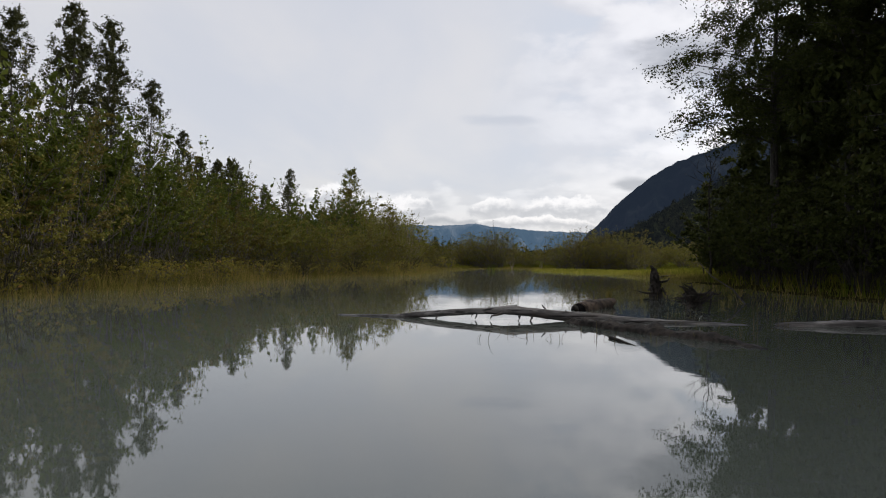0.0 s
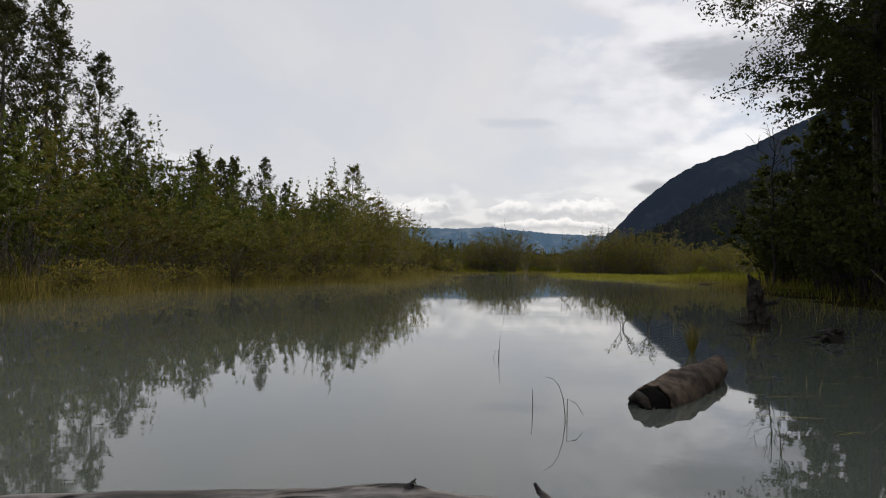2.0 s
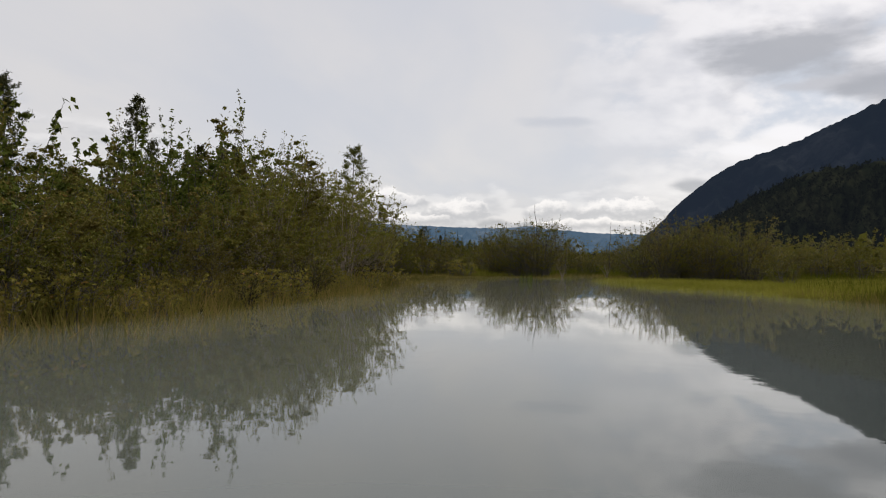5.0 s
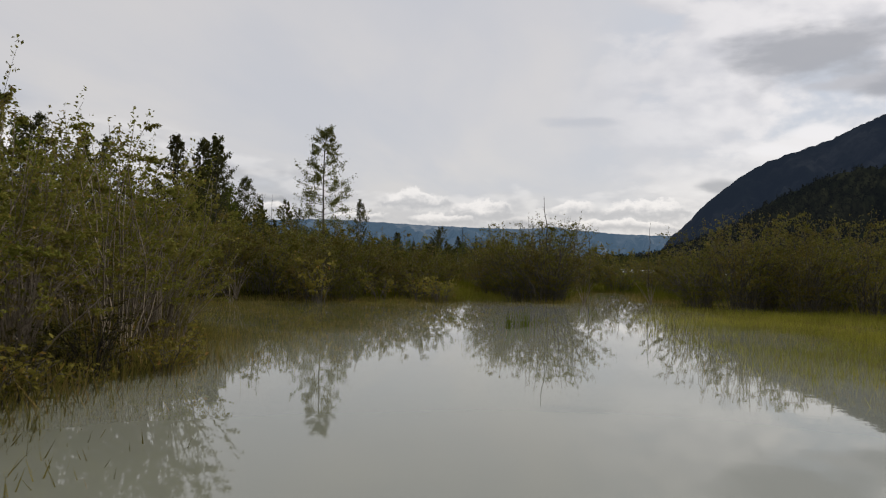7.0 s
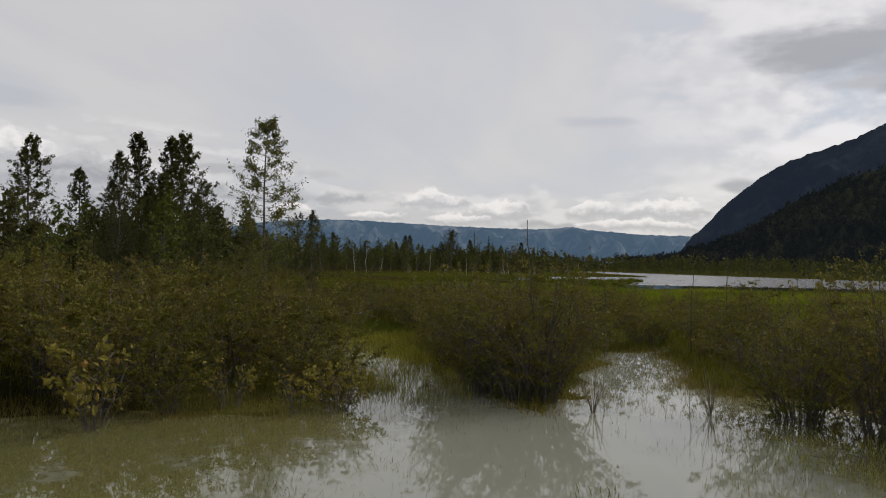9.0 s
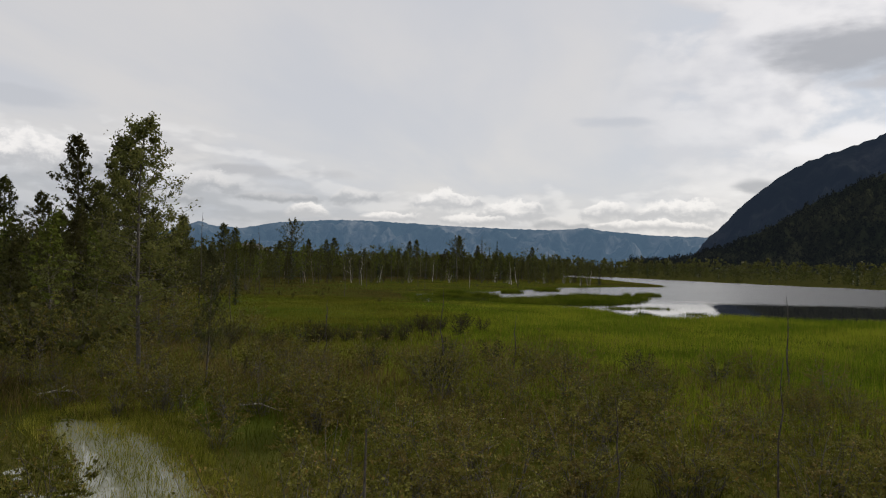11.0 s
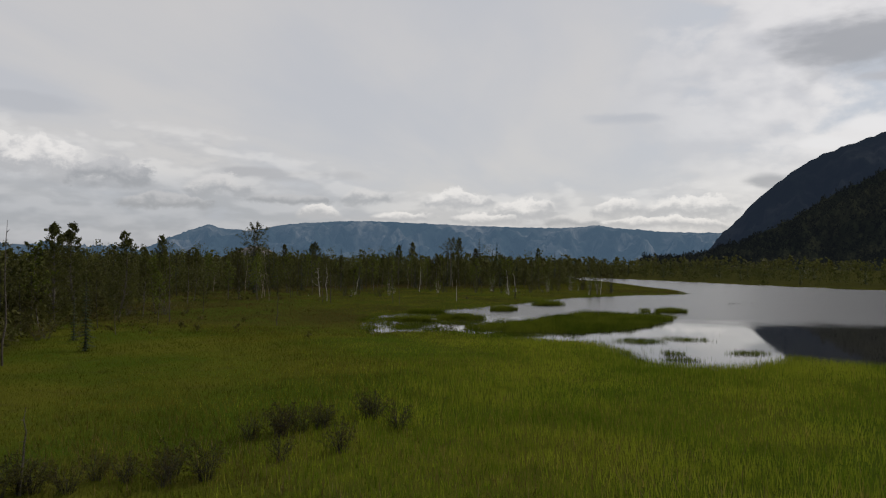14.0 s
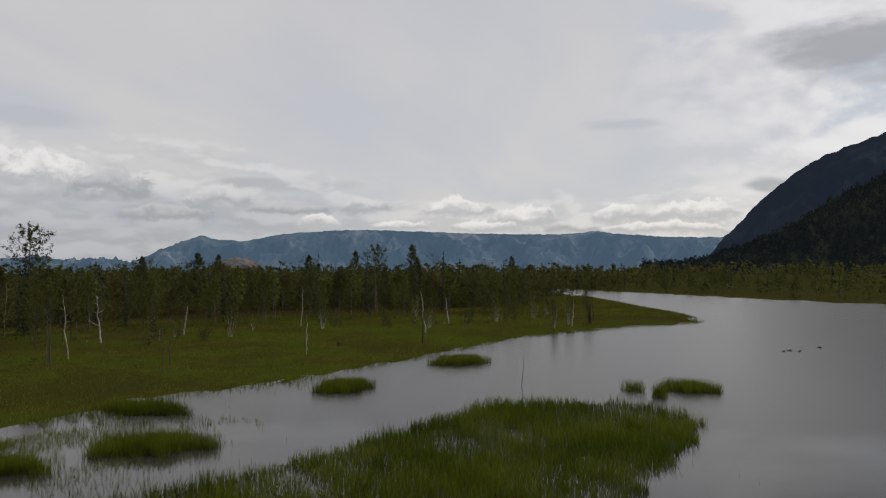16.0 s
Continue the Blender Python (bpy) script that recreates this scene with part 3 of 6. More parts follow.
def ridge(name, profile, far, near, mat, label, rough, seed, rows=36, cols=260, centre=(6.0, 60.0), crest=0.25):
    """A mountain side: a crest at given bearings and heights of angle, and a gullied slope down to its foot."""
    prof = np.array(profile, float)
    az = np.linspace(prof[0, 0], prof[-1, 0], cols)
    el = np.interp(az, prof[:, 0], prof[:, 1])
    A, V = np.meshgrid(np.radians(az), np.linspace(0, 1, rows))
    top = np.tan(np.radians(el))[None] * far
    D = near + (far - near) * V
    big = np.array([noise.ridged_multi_fractal(Vector((a * 22, v * 1.6, seed)), 0.9, 2.1, 6, 1.0, 2.0) for a, v in zip(A.ravel(), V.ravel())]).reshape(A.shape) - 1.1
    fine = np.array([noise.fractal(Vector((a * 140, v * 9, seed + 5)), 0.7, 2.2, 5) for a, v in zip(A.ravel(), V.ravel())]).reshape(A.shape)
    hump = V * (1 - V) * 4
    D = D - big * rough * 1.6 * hump
    H = top * V ** 1.1 + big * rough * (0.55 * hump + crest * 0.4 * V) + fine * rough * (0.22 * hump + crest * 0.5 * V)
    H = np.where(V == 0, -3, np.maximum(H, -3))
    verts = np.stack([centre[0] + np.sin(A) * D, centre[1] + np.cos(A) * D, H], -1).reshape(-1, 3)
    back = verts[-cols:].copy()
    back[:, :2] += (back[:, :2] - centre) * 0.06
    back[:, 2] *= 0.5
    verts = np.concatenate([verts, back])
    i = np.arange(rows)[:, None] * cols + np.arange(cols - 1)[None]
    faces = np.stack([i, i + 1, i + cols + 1, i + cols], -1).reshape(-1, 4)
    ob = new(name, mesh_of(name, verts, faces, mat, True))
    return tagged(ob, label, "mountain", kind="structure")


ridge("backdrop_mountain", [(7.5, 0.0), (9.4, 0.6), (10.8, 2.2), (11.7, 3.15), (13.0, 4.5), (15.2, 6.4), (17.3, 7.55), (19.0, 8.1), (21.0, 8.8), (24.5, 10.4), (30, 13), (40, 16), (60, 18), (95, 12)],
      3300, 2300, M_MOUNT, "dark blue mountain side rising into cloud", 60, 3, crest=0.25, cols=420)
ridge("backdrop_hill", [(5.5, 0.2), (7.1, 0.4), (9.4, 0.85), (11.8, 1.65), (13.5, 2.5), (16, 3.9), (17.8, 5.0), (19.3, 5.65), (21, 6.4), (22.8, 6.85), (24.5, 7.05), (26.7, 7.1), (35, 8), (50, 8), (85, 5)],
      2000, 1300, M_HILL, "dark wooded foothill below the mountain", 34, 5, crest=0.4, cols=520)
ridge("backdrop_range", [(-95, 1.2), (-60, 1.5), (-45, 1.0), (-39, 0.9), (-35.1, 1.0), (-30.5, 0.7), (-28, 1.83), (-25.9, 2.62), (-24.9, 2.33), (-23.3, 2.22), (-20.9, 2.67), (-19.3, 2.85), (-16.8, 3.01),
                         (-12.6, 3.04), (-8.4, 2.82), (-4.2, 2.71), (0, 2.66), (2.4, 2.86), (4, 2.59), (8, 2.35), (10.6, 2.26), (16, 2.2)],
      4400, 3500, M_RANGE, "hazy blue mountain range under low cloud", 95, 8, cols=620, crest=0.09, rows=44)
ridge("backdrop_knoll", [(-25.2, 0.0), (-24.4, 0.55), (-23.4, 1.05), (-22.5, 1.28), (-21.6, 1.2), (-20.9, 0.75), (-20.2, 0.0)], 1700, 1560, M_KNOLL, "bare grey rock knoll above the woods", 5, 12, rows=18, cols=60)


def hill_woods(hill, count, seed, label):
    """Treetops over the whole face of a far hill, too many to count."""
    g = np.random.default_rng(seed)
    co = np.empty(len(hill.data.vertices) * 3, np.float32)
    hill.data.vertices.foreach_get("co", co)
    co = co.reshape(-1, 3)[520 * 3:520 * 36]
    spot = co[g.integers(0, len(co), count)] + np.column_stack([g.normal(0, 3, (count, 2)), np.zeros(count)])
    n = 7
    h = g.uniform(4, 9, count)
    u = np.linspace(0.1, 1.0, n)
    pts = spot[:, None] + np.stack([g.normal(0, 1, (count, n)) * (1.3 - u) * 1.8, g.normal(0, 1, (count, n)) * (1.3 - u) * 1.8, u[None] * h[:, None]], -1)
    v, f = leaves_at(g, pts.reshape(-1, 3), 3.4, 0.8, 0.1, 0.4)
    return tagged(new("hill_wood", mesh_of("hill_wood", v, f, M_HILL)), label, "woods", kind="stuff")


hill_woods(bpy.data.objects["backdrop_hill"], 14000, 31, "dark forest covering the foothill below the mountain")

# ---- plants: the kinds ----
def shrub_meshes(seed, high, wide, stems, leaves, leaf, low=0.22, wander=0.5):
    """Stems that fan out from one stool, side branches with short twigs, and leaves in uneven level sprays along them."""
    rng = np.random.default_rng(seed)
    wood, twigs, share = [], [], []
    t = np.linspace(0, 1, 6)[:, None]
    for i in range(stems):
        a, r = rng.uniform(0, 2 * np.pi), wide * math.sqrt(rng.uniform(0.02, 1))
        top = high * (1 - 0.45 * (r / wide) ** 2) * rng.uniform(0.70, 1.0)
        out = np.array([math.cos(a), math.sin(a), 0])
        base = out * rng.uniform(0.03, 0.30) * wide
        sway = rng.normal(0, 0.07 * wander * high, (2, 3)) * np.array([1, 1, 0])
        line = base + out * (r * t ** 1.4) + np.array([0, 0, 1.0]) * top * t ** 0.9 + sway[0] * np.sin(t * 3.1) + sway[1] * np.sin(t * 6.3) * 0.5
        line[0, 2] = -0.12
        wood.append(tube(line, np.linspace(0.020, 0.004, 6) * (high / 4) ** 0.5 * rng.uniform(0.6, 1.25), 3))
        for k in range(6):
            s = low + (0.96 - low) * (k + rng.uniform(0, 1)) / 6
            p = np.array([np.interp(s, t[:, 0], line[:, j]) for j in range(3)])
            b = a + rng.normal(0, 1.1)
            reach = (0.14 + 0.20 * rng.uniform()) * wide * (1.35 - 0.85 * s) + 0.05
            d = np.array([math.cos(b), math.sin(b), rng.uniform(0.15, 0.9)])
            q = p + d * reach
            full = rng.gamma(0.9) * (0.25 if rng.uniform() < 0.2 else 1.0)
            if k % 2 == 0:
                wood.append(tube(np.array([p, (p + q) / 2 + rng.normal(0, 0.02, 3), q]), (0.008, 0.005, 0.002), 3))
            for m in range(3):
                u = rng.uniform(0.3, 1.0)
                o = p + (q - p) * u
                e = o + np.array([math.cos(b + rng.normal(0, 0.9)), math.sin(b + rng.normal(0, 0.9)), rng.uniform(-0.15, 0.5)]) * reach * rng.uniform(0.35, 0.7)
                twigs.append((o, e))
                share.append(full)
        twigs.append((line[3], line[5]))
        twigs.append((line[4], line[5] + np.array([0, 0, 0.03 * high])))
        share += [1.2, 1.6]
    share = np.array(share) / np.sum(share)
    pick = rng.choice(len(twigs), leaves, p=share)
    a, b = np.array([x[0] for x in twigs])[pick], np.array([x[1] for x in twigs])[pick]
    thick = 0.028 * wide ** 0.5
    pts = a + (b - a) * rng.uniform(0, 1.08, (leaves, 1)) + rng.normal(0, 1, (leaves, 3)) * np.array([thick, thick, thick * 0.55])
    pts = pts[pts[:, 2] > 0.06]
    return merge(wood), leaves_at(rng, pts, leaf, flat=0.5)


def plant(name, wood, foliage, bark, leaf, label, category, group, wood_name="branchwork", leaf_name="foliage"):
    root = new(name)
    part(wood_name, mesh_of(wood_name, *wood, bark), root)
    part(leaf_name, mesh_of(leaf_name, *foliage, leaf), root)
    return tagged(root, label, category, group)


def tree_meshes(seed, high, wide, bare, limbs, leaves, leaf, shape, rise=0.7, trunk=0.012, clump=0.16, lean=0.03, droop=0.0):
    """A tapered trunk, limbs with side branches, and a crown of single leaves in loose sprays."""
    rng = np.random.default_rng(seed)
    t = np.linspace(0, 1, 9)[:, None]
    bend = rng.normal(0, lean * high, 3) * np.array([1, 1, 0])
    line = np.array([0, 0, 1.0]) * high * t + bend * np.sin(t * 2.6) + rng.normal(0, 0.004 * high, (9, 3)) * np.array([1, 1, 0]) * t
    line[0, 2] = -0.2
    wood = [tube(line, trunk * high * (1.05 - t[:, 0]) ** 0.8 + 0.006, 8)]
    sprays = []
    for i in range(limbs):
        s = bare + (0.99 - bare) * (i + rng.uniform(0, 1)) / limbs
        p = np.array([np.interp(s, t[:, 0], line[:, j]) for j in range(3)])
        a = i * 2.4 + rng.uniform(-0.6, 0.6)
        reach = wide * shape((s - bare) / (1 - bare)) * rng.uniform(0.6, 1.1)
        u = np.linspace(0, 1, 5)[:, None]
        out = np.array([math.cos(a), math.sin(a), 0])
        limb = p + out * reach * u + np.array([0, 0, 1.0]) * reach * (rise * u ** 1.3 - droop * u ** 3) + rng.normal(0, 0.03 * reach, (5, 3)) * u
        wood.append(tube(limb, np.linspace(0.30, 0.07, 5) * trunk * high * (1.1 - s) + 0.004, 3))
        for k in range(6):
            v = rng.uniform(0.25, 1.0)
            q = np.array([np.interp(v, u[:, 0], limb[:, j]) for j in range(3)])
            e = q + unit(rng.normal(size=3) + out * 0.5 + np.array([0, 0, 0.35 - 1.6 * droop])) * (clump * wide * rng.uniform(0.5, 1.3) * (1.25 - 0.9 * s) + 0.1)
            sprays.append((q, e))
            if k < 2:
                wood.append(tube(np.array([q, (q + e) / 2, e]), (0.010, 0.007, 0.003), 3))
        sprays.append((limb[2], limb[4]))
    sprays.append((line[6], line[8]))
    sprays.append((line[7], line[8]))
    share = rng.gamma(1.6, size=len(sprays)) + 0.3
    pick = rng.choice(len(sprays), leaves, p=share / share.sum())
    a, b = np.array([x[0] for x in sprays])[pick], np.array([x[1] for x in sprays])[pick]
    pts = a + (b - a) * rng.uniform(0.1, 1.1, (leaves, 1)) + rng.normal(0, 0.04 * wide ** 0.7, (leaves, 3))
    return merge(wood), leaves_at(rng, pts, leaf, droop=0.3 + droop, flat=0.45)


def spruce_meshes(seed, high, wide, whorls, leaf=0.5):
    """A straight trunk with whorls of drooping needle sprays."""
    rng = np.random.default_rng(seed)
    line = np.array([(0, 0, -0.2), (0.02, 0, high * 0.4), (0, 0.03, high * 0.8), (0, 0, high)])
    wood = [tube(line, np.array([0.016, 0.011, 0.005, 0.001]) * high, 6)]
    vs = []
    for i in range(whorls):
        s = 0.06 + 0.93 * i / whorls
        reach = wide * (1 - s) ** 0.8 * rng.uniform(0.7, 1.1) + 0.08
        for k in range(7):
            a = k * 0.9 + i * 0.5 + rng.uniform(-0.3, 0.3)
            o, side = np.array([math.cos(a), math.sin(a), 0]), np.array([-math.sin(a), math.cos(a), 0])
            z, r = s * high + rng.uniform(-0.1, 0.1), reach * rng.uniform(0.6, 1.1)
            for m in range(3):
                f0, f1 = m / 3.2, (m + 1.35) / 3.2
                w = 0.16 * r * (1.2 - f0) + 0.05
                c0, c1 = o * r * f0 + (0, 0, z - 0.25 * r * f0), o * r * f1 + (0, 0, z - 0.30 * r * f1 - rng.uniform(0, 0.06))
                mid = (c0 + c1) / 2
                vs += [c0, mid + side * w - (0, 0, 0.05), c1, mid - side * w - (0, 0, 0.05)]
    vs = np.array(vs)
    return merge(wood), (vs, np.arange(len(vs)).reshape(-1, 4))


class Kind:
    """Several plants of one kind: the first uses stand where they are put, the rest are copies of them."""

    def __init__(self, makers):
        self.makers, self.made, self.i = makers, [None] * len(makers), 0

    def put(self, x, y, size=1.0, tall=1.0, rng=random, which=None):
        k = self.i % len(self.makers) if which is None else which
        self.i += 1
        if self.made[k] is None:
            ob = self.made[k] = self.makers[k]()
            z = max(float(land([(x, y)])[0]), -0.12)
            ob.matrix_basis = pose(x, y, z, 0, 0, rng.uniform(0, 360)) @ Matrix.Diagonal((size, size, size * tall, 1))
            return ob
        src = self.made[k]
        ob = copy_thing(src, Matrix.Identity(4))
        z = max(float(land([(x, y)])[0]), -0.12)
        ob.matrix_basis = pose(x, y, z, 0, 0, rng.uniform(0, 360)) @ Matrix.Diagonal((size, size, size * tall, 1))
        return ob


def willow(seed, high, wide, stems, leaves, leaf, label, group, mat=None, name="willow_shrub", bark=None, low=0.22):
    return lambda: plant(name, *shrub_meshes(seed, high, wide, stems, leaves, leaf, low), bark or M_BARK, mat or M_WILLOW, label, "shrub", group)


BANK = Kind([willow(11, 5.0, 1.7, 20, 4000, 0.095, "tall olive-green willow shrub on the pond bank", "shrubs on the bank", low=0.30),
             willow(12, 5.0, 1.5, 18, 3700, 0.095, "tall green alder shrub with grey stems", "shrubs on the bank", M_ALDER, "alder_shrub", low=0.32),
             willow(13, 5.0, 1.9, 20, 4200, 0.095, "tall spreading alder shrub with dark green leaves", "shrubs on the bank", M_ALDER, "alder_shrub", low=0.28),
             willow(14, 5.0, 1.5, 16, 3500, 0.10, "tall slim alder shrub with dark leaves", "shrubs on the bank", M_ALDER, "alder_shrub", low=0.32)])
NEARBANK = Kind([willow(19, 5.0, 1.7, 26, 6000, 0.072, "tall alder thicket with slim pale stems", "shrubs on the bank", M_THICKET, "alder_shrub", M_PALESTEM, 0.36),
                 willow(20, 5.0, 1.8, 28, 6200, 0.072, "tall willow thicket with fine olive leaves", "shrubs on the bank", M_THICKET, "willow_shrub", M_PALESTEM, 0.36)])
HEDGE = Kind([willow(21, 3.0, 1.6, 26, 4600, 0.080, "dense green willow shrub at the water's edge", "shrubs at the marsh edge", M_HEDGE, low=0.10),
              willow(22, 3.0, 1.4, 24, 4200, 0.080, "leafy alder shrub at the marsh edge", "shrubs at the marsh edge", M_HEDGE, "alder_shrub", low=0.08),
              willow(23, 3.0, 1.8, 26, 4400, 0.080, "spreading willow shrub with yellowish leaves", "shrubs at the marsh edge", low=0.12)])
TWIGGY = Kind([willow(31, 3.6, 2.0, 56, 8200, 0.066, "twiggy rounded willow bush standing in water", "willow bushes in the pond", M_HEDGE, low=0.06),
               willow(32, 3.6, 2.2, 60, 8600, 0.066, "broad twiggy willow bush with bare lower stems", "willow bushes in the pond", low=0.08)])
BACKROW = Kind([willow(15, 5.0, 1.9, 11, 1400, 0.20, "tall dark willow shrub deep in the thicket", "shrubs on the bank", M_ALDER),
                willow(16, 5.0, 1.7, 10, 1300, 0.20, "tall alder shrub deep in the thicket", "shrubs on the bank", M_ALDER, "alder_shrub")])
# alder shrubs in darker leaf and stem colours that paint in the birches' shade
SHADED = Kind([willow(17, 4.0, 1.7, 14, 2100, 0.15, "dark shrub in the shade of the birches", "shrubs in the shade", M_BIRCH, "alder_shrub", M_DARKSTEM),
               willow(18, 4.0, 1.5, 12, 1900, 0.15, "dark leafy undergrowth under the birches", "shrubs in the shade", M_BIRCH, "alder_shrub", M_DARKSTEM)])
BELT = Kind([willow(24, 3.0, 1.6, 20, 1400, 0.115, "leafy willow shrub in the belt behind the pond", "shrubs behind the pond", low=0.08),
             willow(25, 3.0, 1.5, 20, 1300, 0.115, "dark alder shrub in the belt behind the pond", "shrubs behind the pond", M_HEDGE, "alder_shrub", low=0.06),
             willow(26, 3.0, 1.8, 26, 1200, 0.105, "twiggy brownish willow behind the pond", "shrubs behind the pond", M_HEDGE, low=0.06)])
SPITBUSH = Kind([willow(91, 3.0, 1.0, 14, 420, 0.25, "dark scrubby alder bush on the marsh spit", "bushes on the spit", M_WOOD, "alder_shrub", low=0.05),
                 willow(92, 3.0, 0.8, 12, 340, 0.25, "slim dark willow bush on the marsh spit", "bushes on the spit", M_WOOD, low=0.06),
                 willow(93, 3.0, 0.9, 14, 300, 0.22, "thin-leaved young birch on the marsh spit", "bushes on the spit", M_ALDER, "young_birch", M_BIRCHBARK, low=0.25)])
HERB = Kind([willow(43, 0.8, 0.40, 10, 240, 0.075, "yellow-green leafy herbs at the water's edge", "herbs on the shore", M_HERB, "shore_herb"),
             willow(44, 0.8, 0.50, 12, 260, 0.070, "olive leafy herbs with reddish stems on the shore", "herbs on the shore", M_HERB, "shore_herb")])
SCRUB = Kind([willow(41, 1.3, 0.62, 26, 760, 0.062, "low brownish willow scrub in the meadow", "scrub in the meadow", M_SCRUB, "willow_scrub", M_DARKSTEM, 0.04),
              willow(42, 1.3, 0.70, 28, 700, 0.062, "low dark willow scrub in the meadow", "scrub in the meadow", M_SCRUB, "willow_scrub", M_DARKSTEM, 0.04)])



def cone(s):
    return (1 - s) ** 0.75 * (0.35 + 0.65 * min(1.0, s * 5 + 0.3)) + 0.04


def dome(s):
    return math.sqrt(max(0.02, 1 - (1.6 * s - 0.6) ** 2)) if s > 0.02 else 0.6


def tree(name, seed, high, wide, bare, limbs, leaves, leaf, shape, mat, label, group, bark=None, **more):
    return lambda: plant(name, *tree_meshes(seed, high, wide, bare, limbs, leaves, leaf, shape, **more), bark or M_BARK, mat, label, "tree", group, "trunk", "crown")


def plume(s):
    return (0.55 + 0.45 * min(1.0, s * 4)) * (1 - s ** 1.5) ** 0.9 + 0.05


POPLAR = Kind([tree("poplar_tree", 51, 12, 2.0, 0.14, 52, 10500, 0.12, plume, M_POPLAR, "slender poplar with dull grey-green leaves", "tall trees", rise=1.5, clump=0.30, trunk=0.007),
               tree("poplar_tree", 52, 12, 1.8, 0.14, 52, 10500, 0.12, plume, M_POPLAR, "narrow poplar with upright leafy branches", "tall trees", rise=1.7, clump=0.30, trunk=0.007),
               tree("poplar_tree", 53, 12, 3.7, 0.22, 54, 11000, 0.135, cone, M_ASPEN, "lone tall aspen with open leafy branches", "tall trees", rise=0.30, clump=0.24, trunk=0.008)])
DARKTREE = Kind([tree("cottonwood_tree", 55, 16, 4.2, 0.10, 74, 7600, 0.27, plume, M_WOOD, "dense dark cottonwood at the wood's edge", "tall trees", rise=0.75, clump=0.22),
                 tree("cottonwood_tree", 56, 16, 3.6, 0.12, 70, 6400, 0.27, cone, M_WOOD, "tall dark cottonwood with ragged crown", "tall trees", rise=0.8, clump=0.24),
                 tree("cottonwood_tree", 57, 16, 5.4, 0.14, 84, 9500, 0.21, cone, M_WOOD, "broad dark cottonwood with open feathery branches", "tall trees", rise=0.55, clump=0.20),
                 tree("cottonwood_tree", 58, 16, 3.9, 0.52, 46, 3400, 0.26, dome, M_WOOD, "tall cottonwood with a round open crown", "tall trees", rise=0.7, clump=0.26)])
EDGETREE = Kind([tree("birch_tree", 61, 9, 1.9, 0.18, 26, 1000, 0.31, dome, M_WOOD, "young birch with dull grey trunk", "trees at the wood's edge", M_SHADEBARK, rise=0.9, trunk=0.007, clump=0.34),
                 tree("birch_tree", 62, 9, 1.8, 0.20, 28, 1000, 0.31, cone, M_WOOD, "slim alder with dark green crown", "trees at the wood's edge", M_BARK, rise=1.0, trunk=0.007, clump=0.34),
                 tree("birch_tree", 63, 9, 2.0, 0.32, 24, 850, 0.31, plume, M_ALDER, "thin-leaved birch at the meadow's edge", "trees at the wood's edge", M_BARK, rise=0.8, trunk=0.007, clump=0.34)])
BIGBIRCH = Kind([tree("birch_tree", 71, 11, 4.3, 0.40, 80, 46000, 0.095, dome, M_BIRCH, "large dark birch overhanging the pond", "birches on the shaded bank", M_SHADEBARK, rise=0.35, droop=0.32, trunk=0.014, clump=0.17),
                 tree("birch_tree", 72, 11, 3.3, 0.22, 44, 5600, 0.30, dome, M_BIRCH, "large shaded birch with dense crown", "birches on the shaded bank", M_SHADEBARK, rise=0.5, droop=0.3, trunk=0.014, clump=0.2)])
SPRUCE = Kind([lambda: plant("spruce_tree", *spruce_meshes(81, 10, 1.5, 22), M_BARK, M_SPRUCE, "dark narrow spruce by the marsh", "tree", "spruces", "trunk", "crown"),
               lambda: plant("spruce_tree", *spruce_meshes(82, 10, 1.2, 20), M_BARK, M_SPRUCE, "slim dark spruce with drooping branches", "tree", "spruces", "trunk", "crown")])


def snag_mesh(seed, high, thick, arms, reach, lean=0.03):
    rng = np.random.default_rng(seed)
    t = np.linspace(0, 1, 8)[:, None]
    line = np.array([0, 0, 1.0]) * high * t + rng.normal(0, lean * high, 3) * np.array([1, 1, 0]) * t + rng.normal(0, 0.011 * high, (8, 3)) * np.array([1, 1, 0])
    line[0] = (0, 0, -0.3)
    trunk = [tube(line, thick * (1.05 - t[:, 0]) ** 0.8 + 0.005, 8)]
    branch = []
    for i in range(arms):
        s, a = rng.uniform(0.35, 0.95), rng.uniform(0, 2 * np.pi)
        p = np.array([np.interp(s, t[:, 0], line[:, j]) for j in range(3)])
        q = p + np.array([math.cos(a), math.sin(a), rng.uniform(0.1, 1.0)]) * reach * rng.uniform(0.4, 1.0) * (1.2 - s)
        m = (p + q) / 2 + rng.normal(0, 0.08 * reach, 3)
        twig = []
        for k in range(2 if reach > 0.6 else 0):
            o = m + (q - m) * rng.uniform(0.1, 0.8)
            e = o + (unit(q - p) + rng.normal(0, 0.55, 3) + np.array([0, 0, 0.35])) * np.linalg.norm(q - p) * rng.uniform(0.2, 0.42)
            twig.append(tube(np.array([o, (o + e) / 2 + rng.normal(0, 0.015, 3), e]), (thick * 0.14 + 0.002, thick * 0.09 + 0.001, 0.002), 3))
        branch.append((tube(np.array([p, m, q]), (thick * 0.32, thick * 0.22, 0.004), 4), twig))
    return merge(trunk), branch


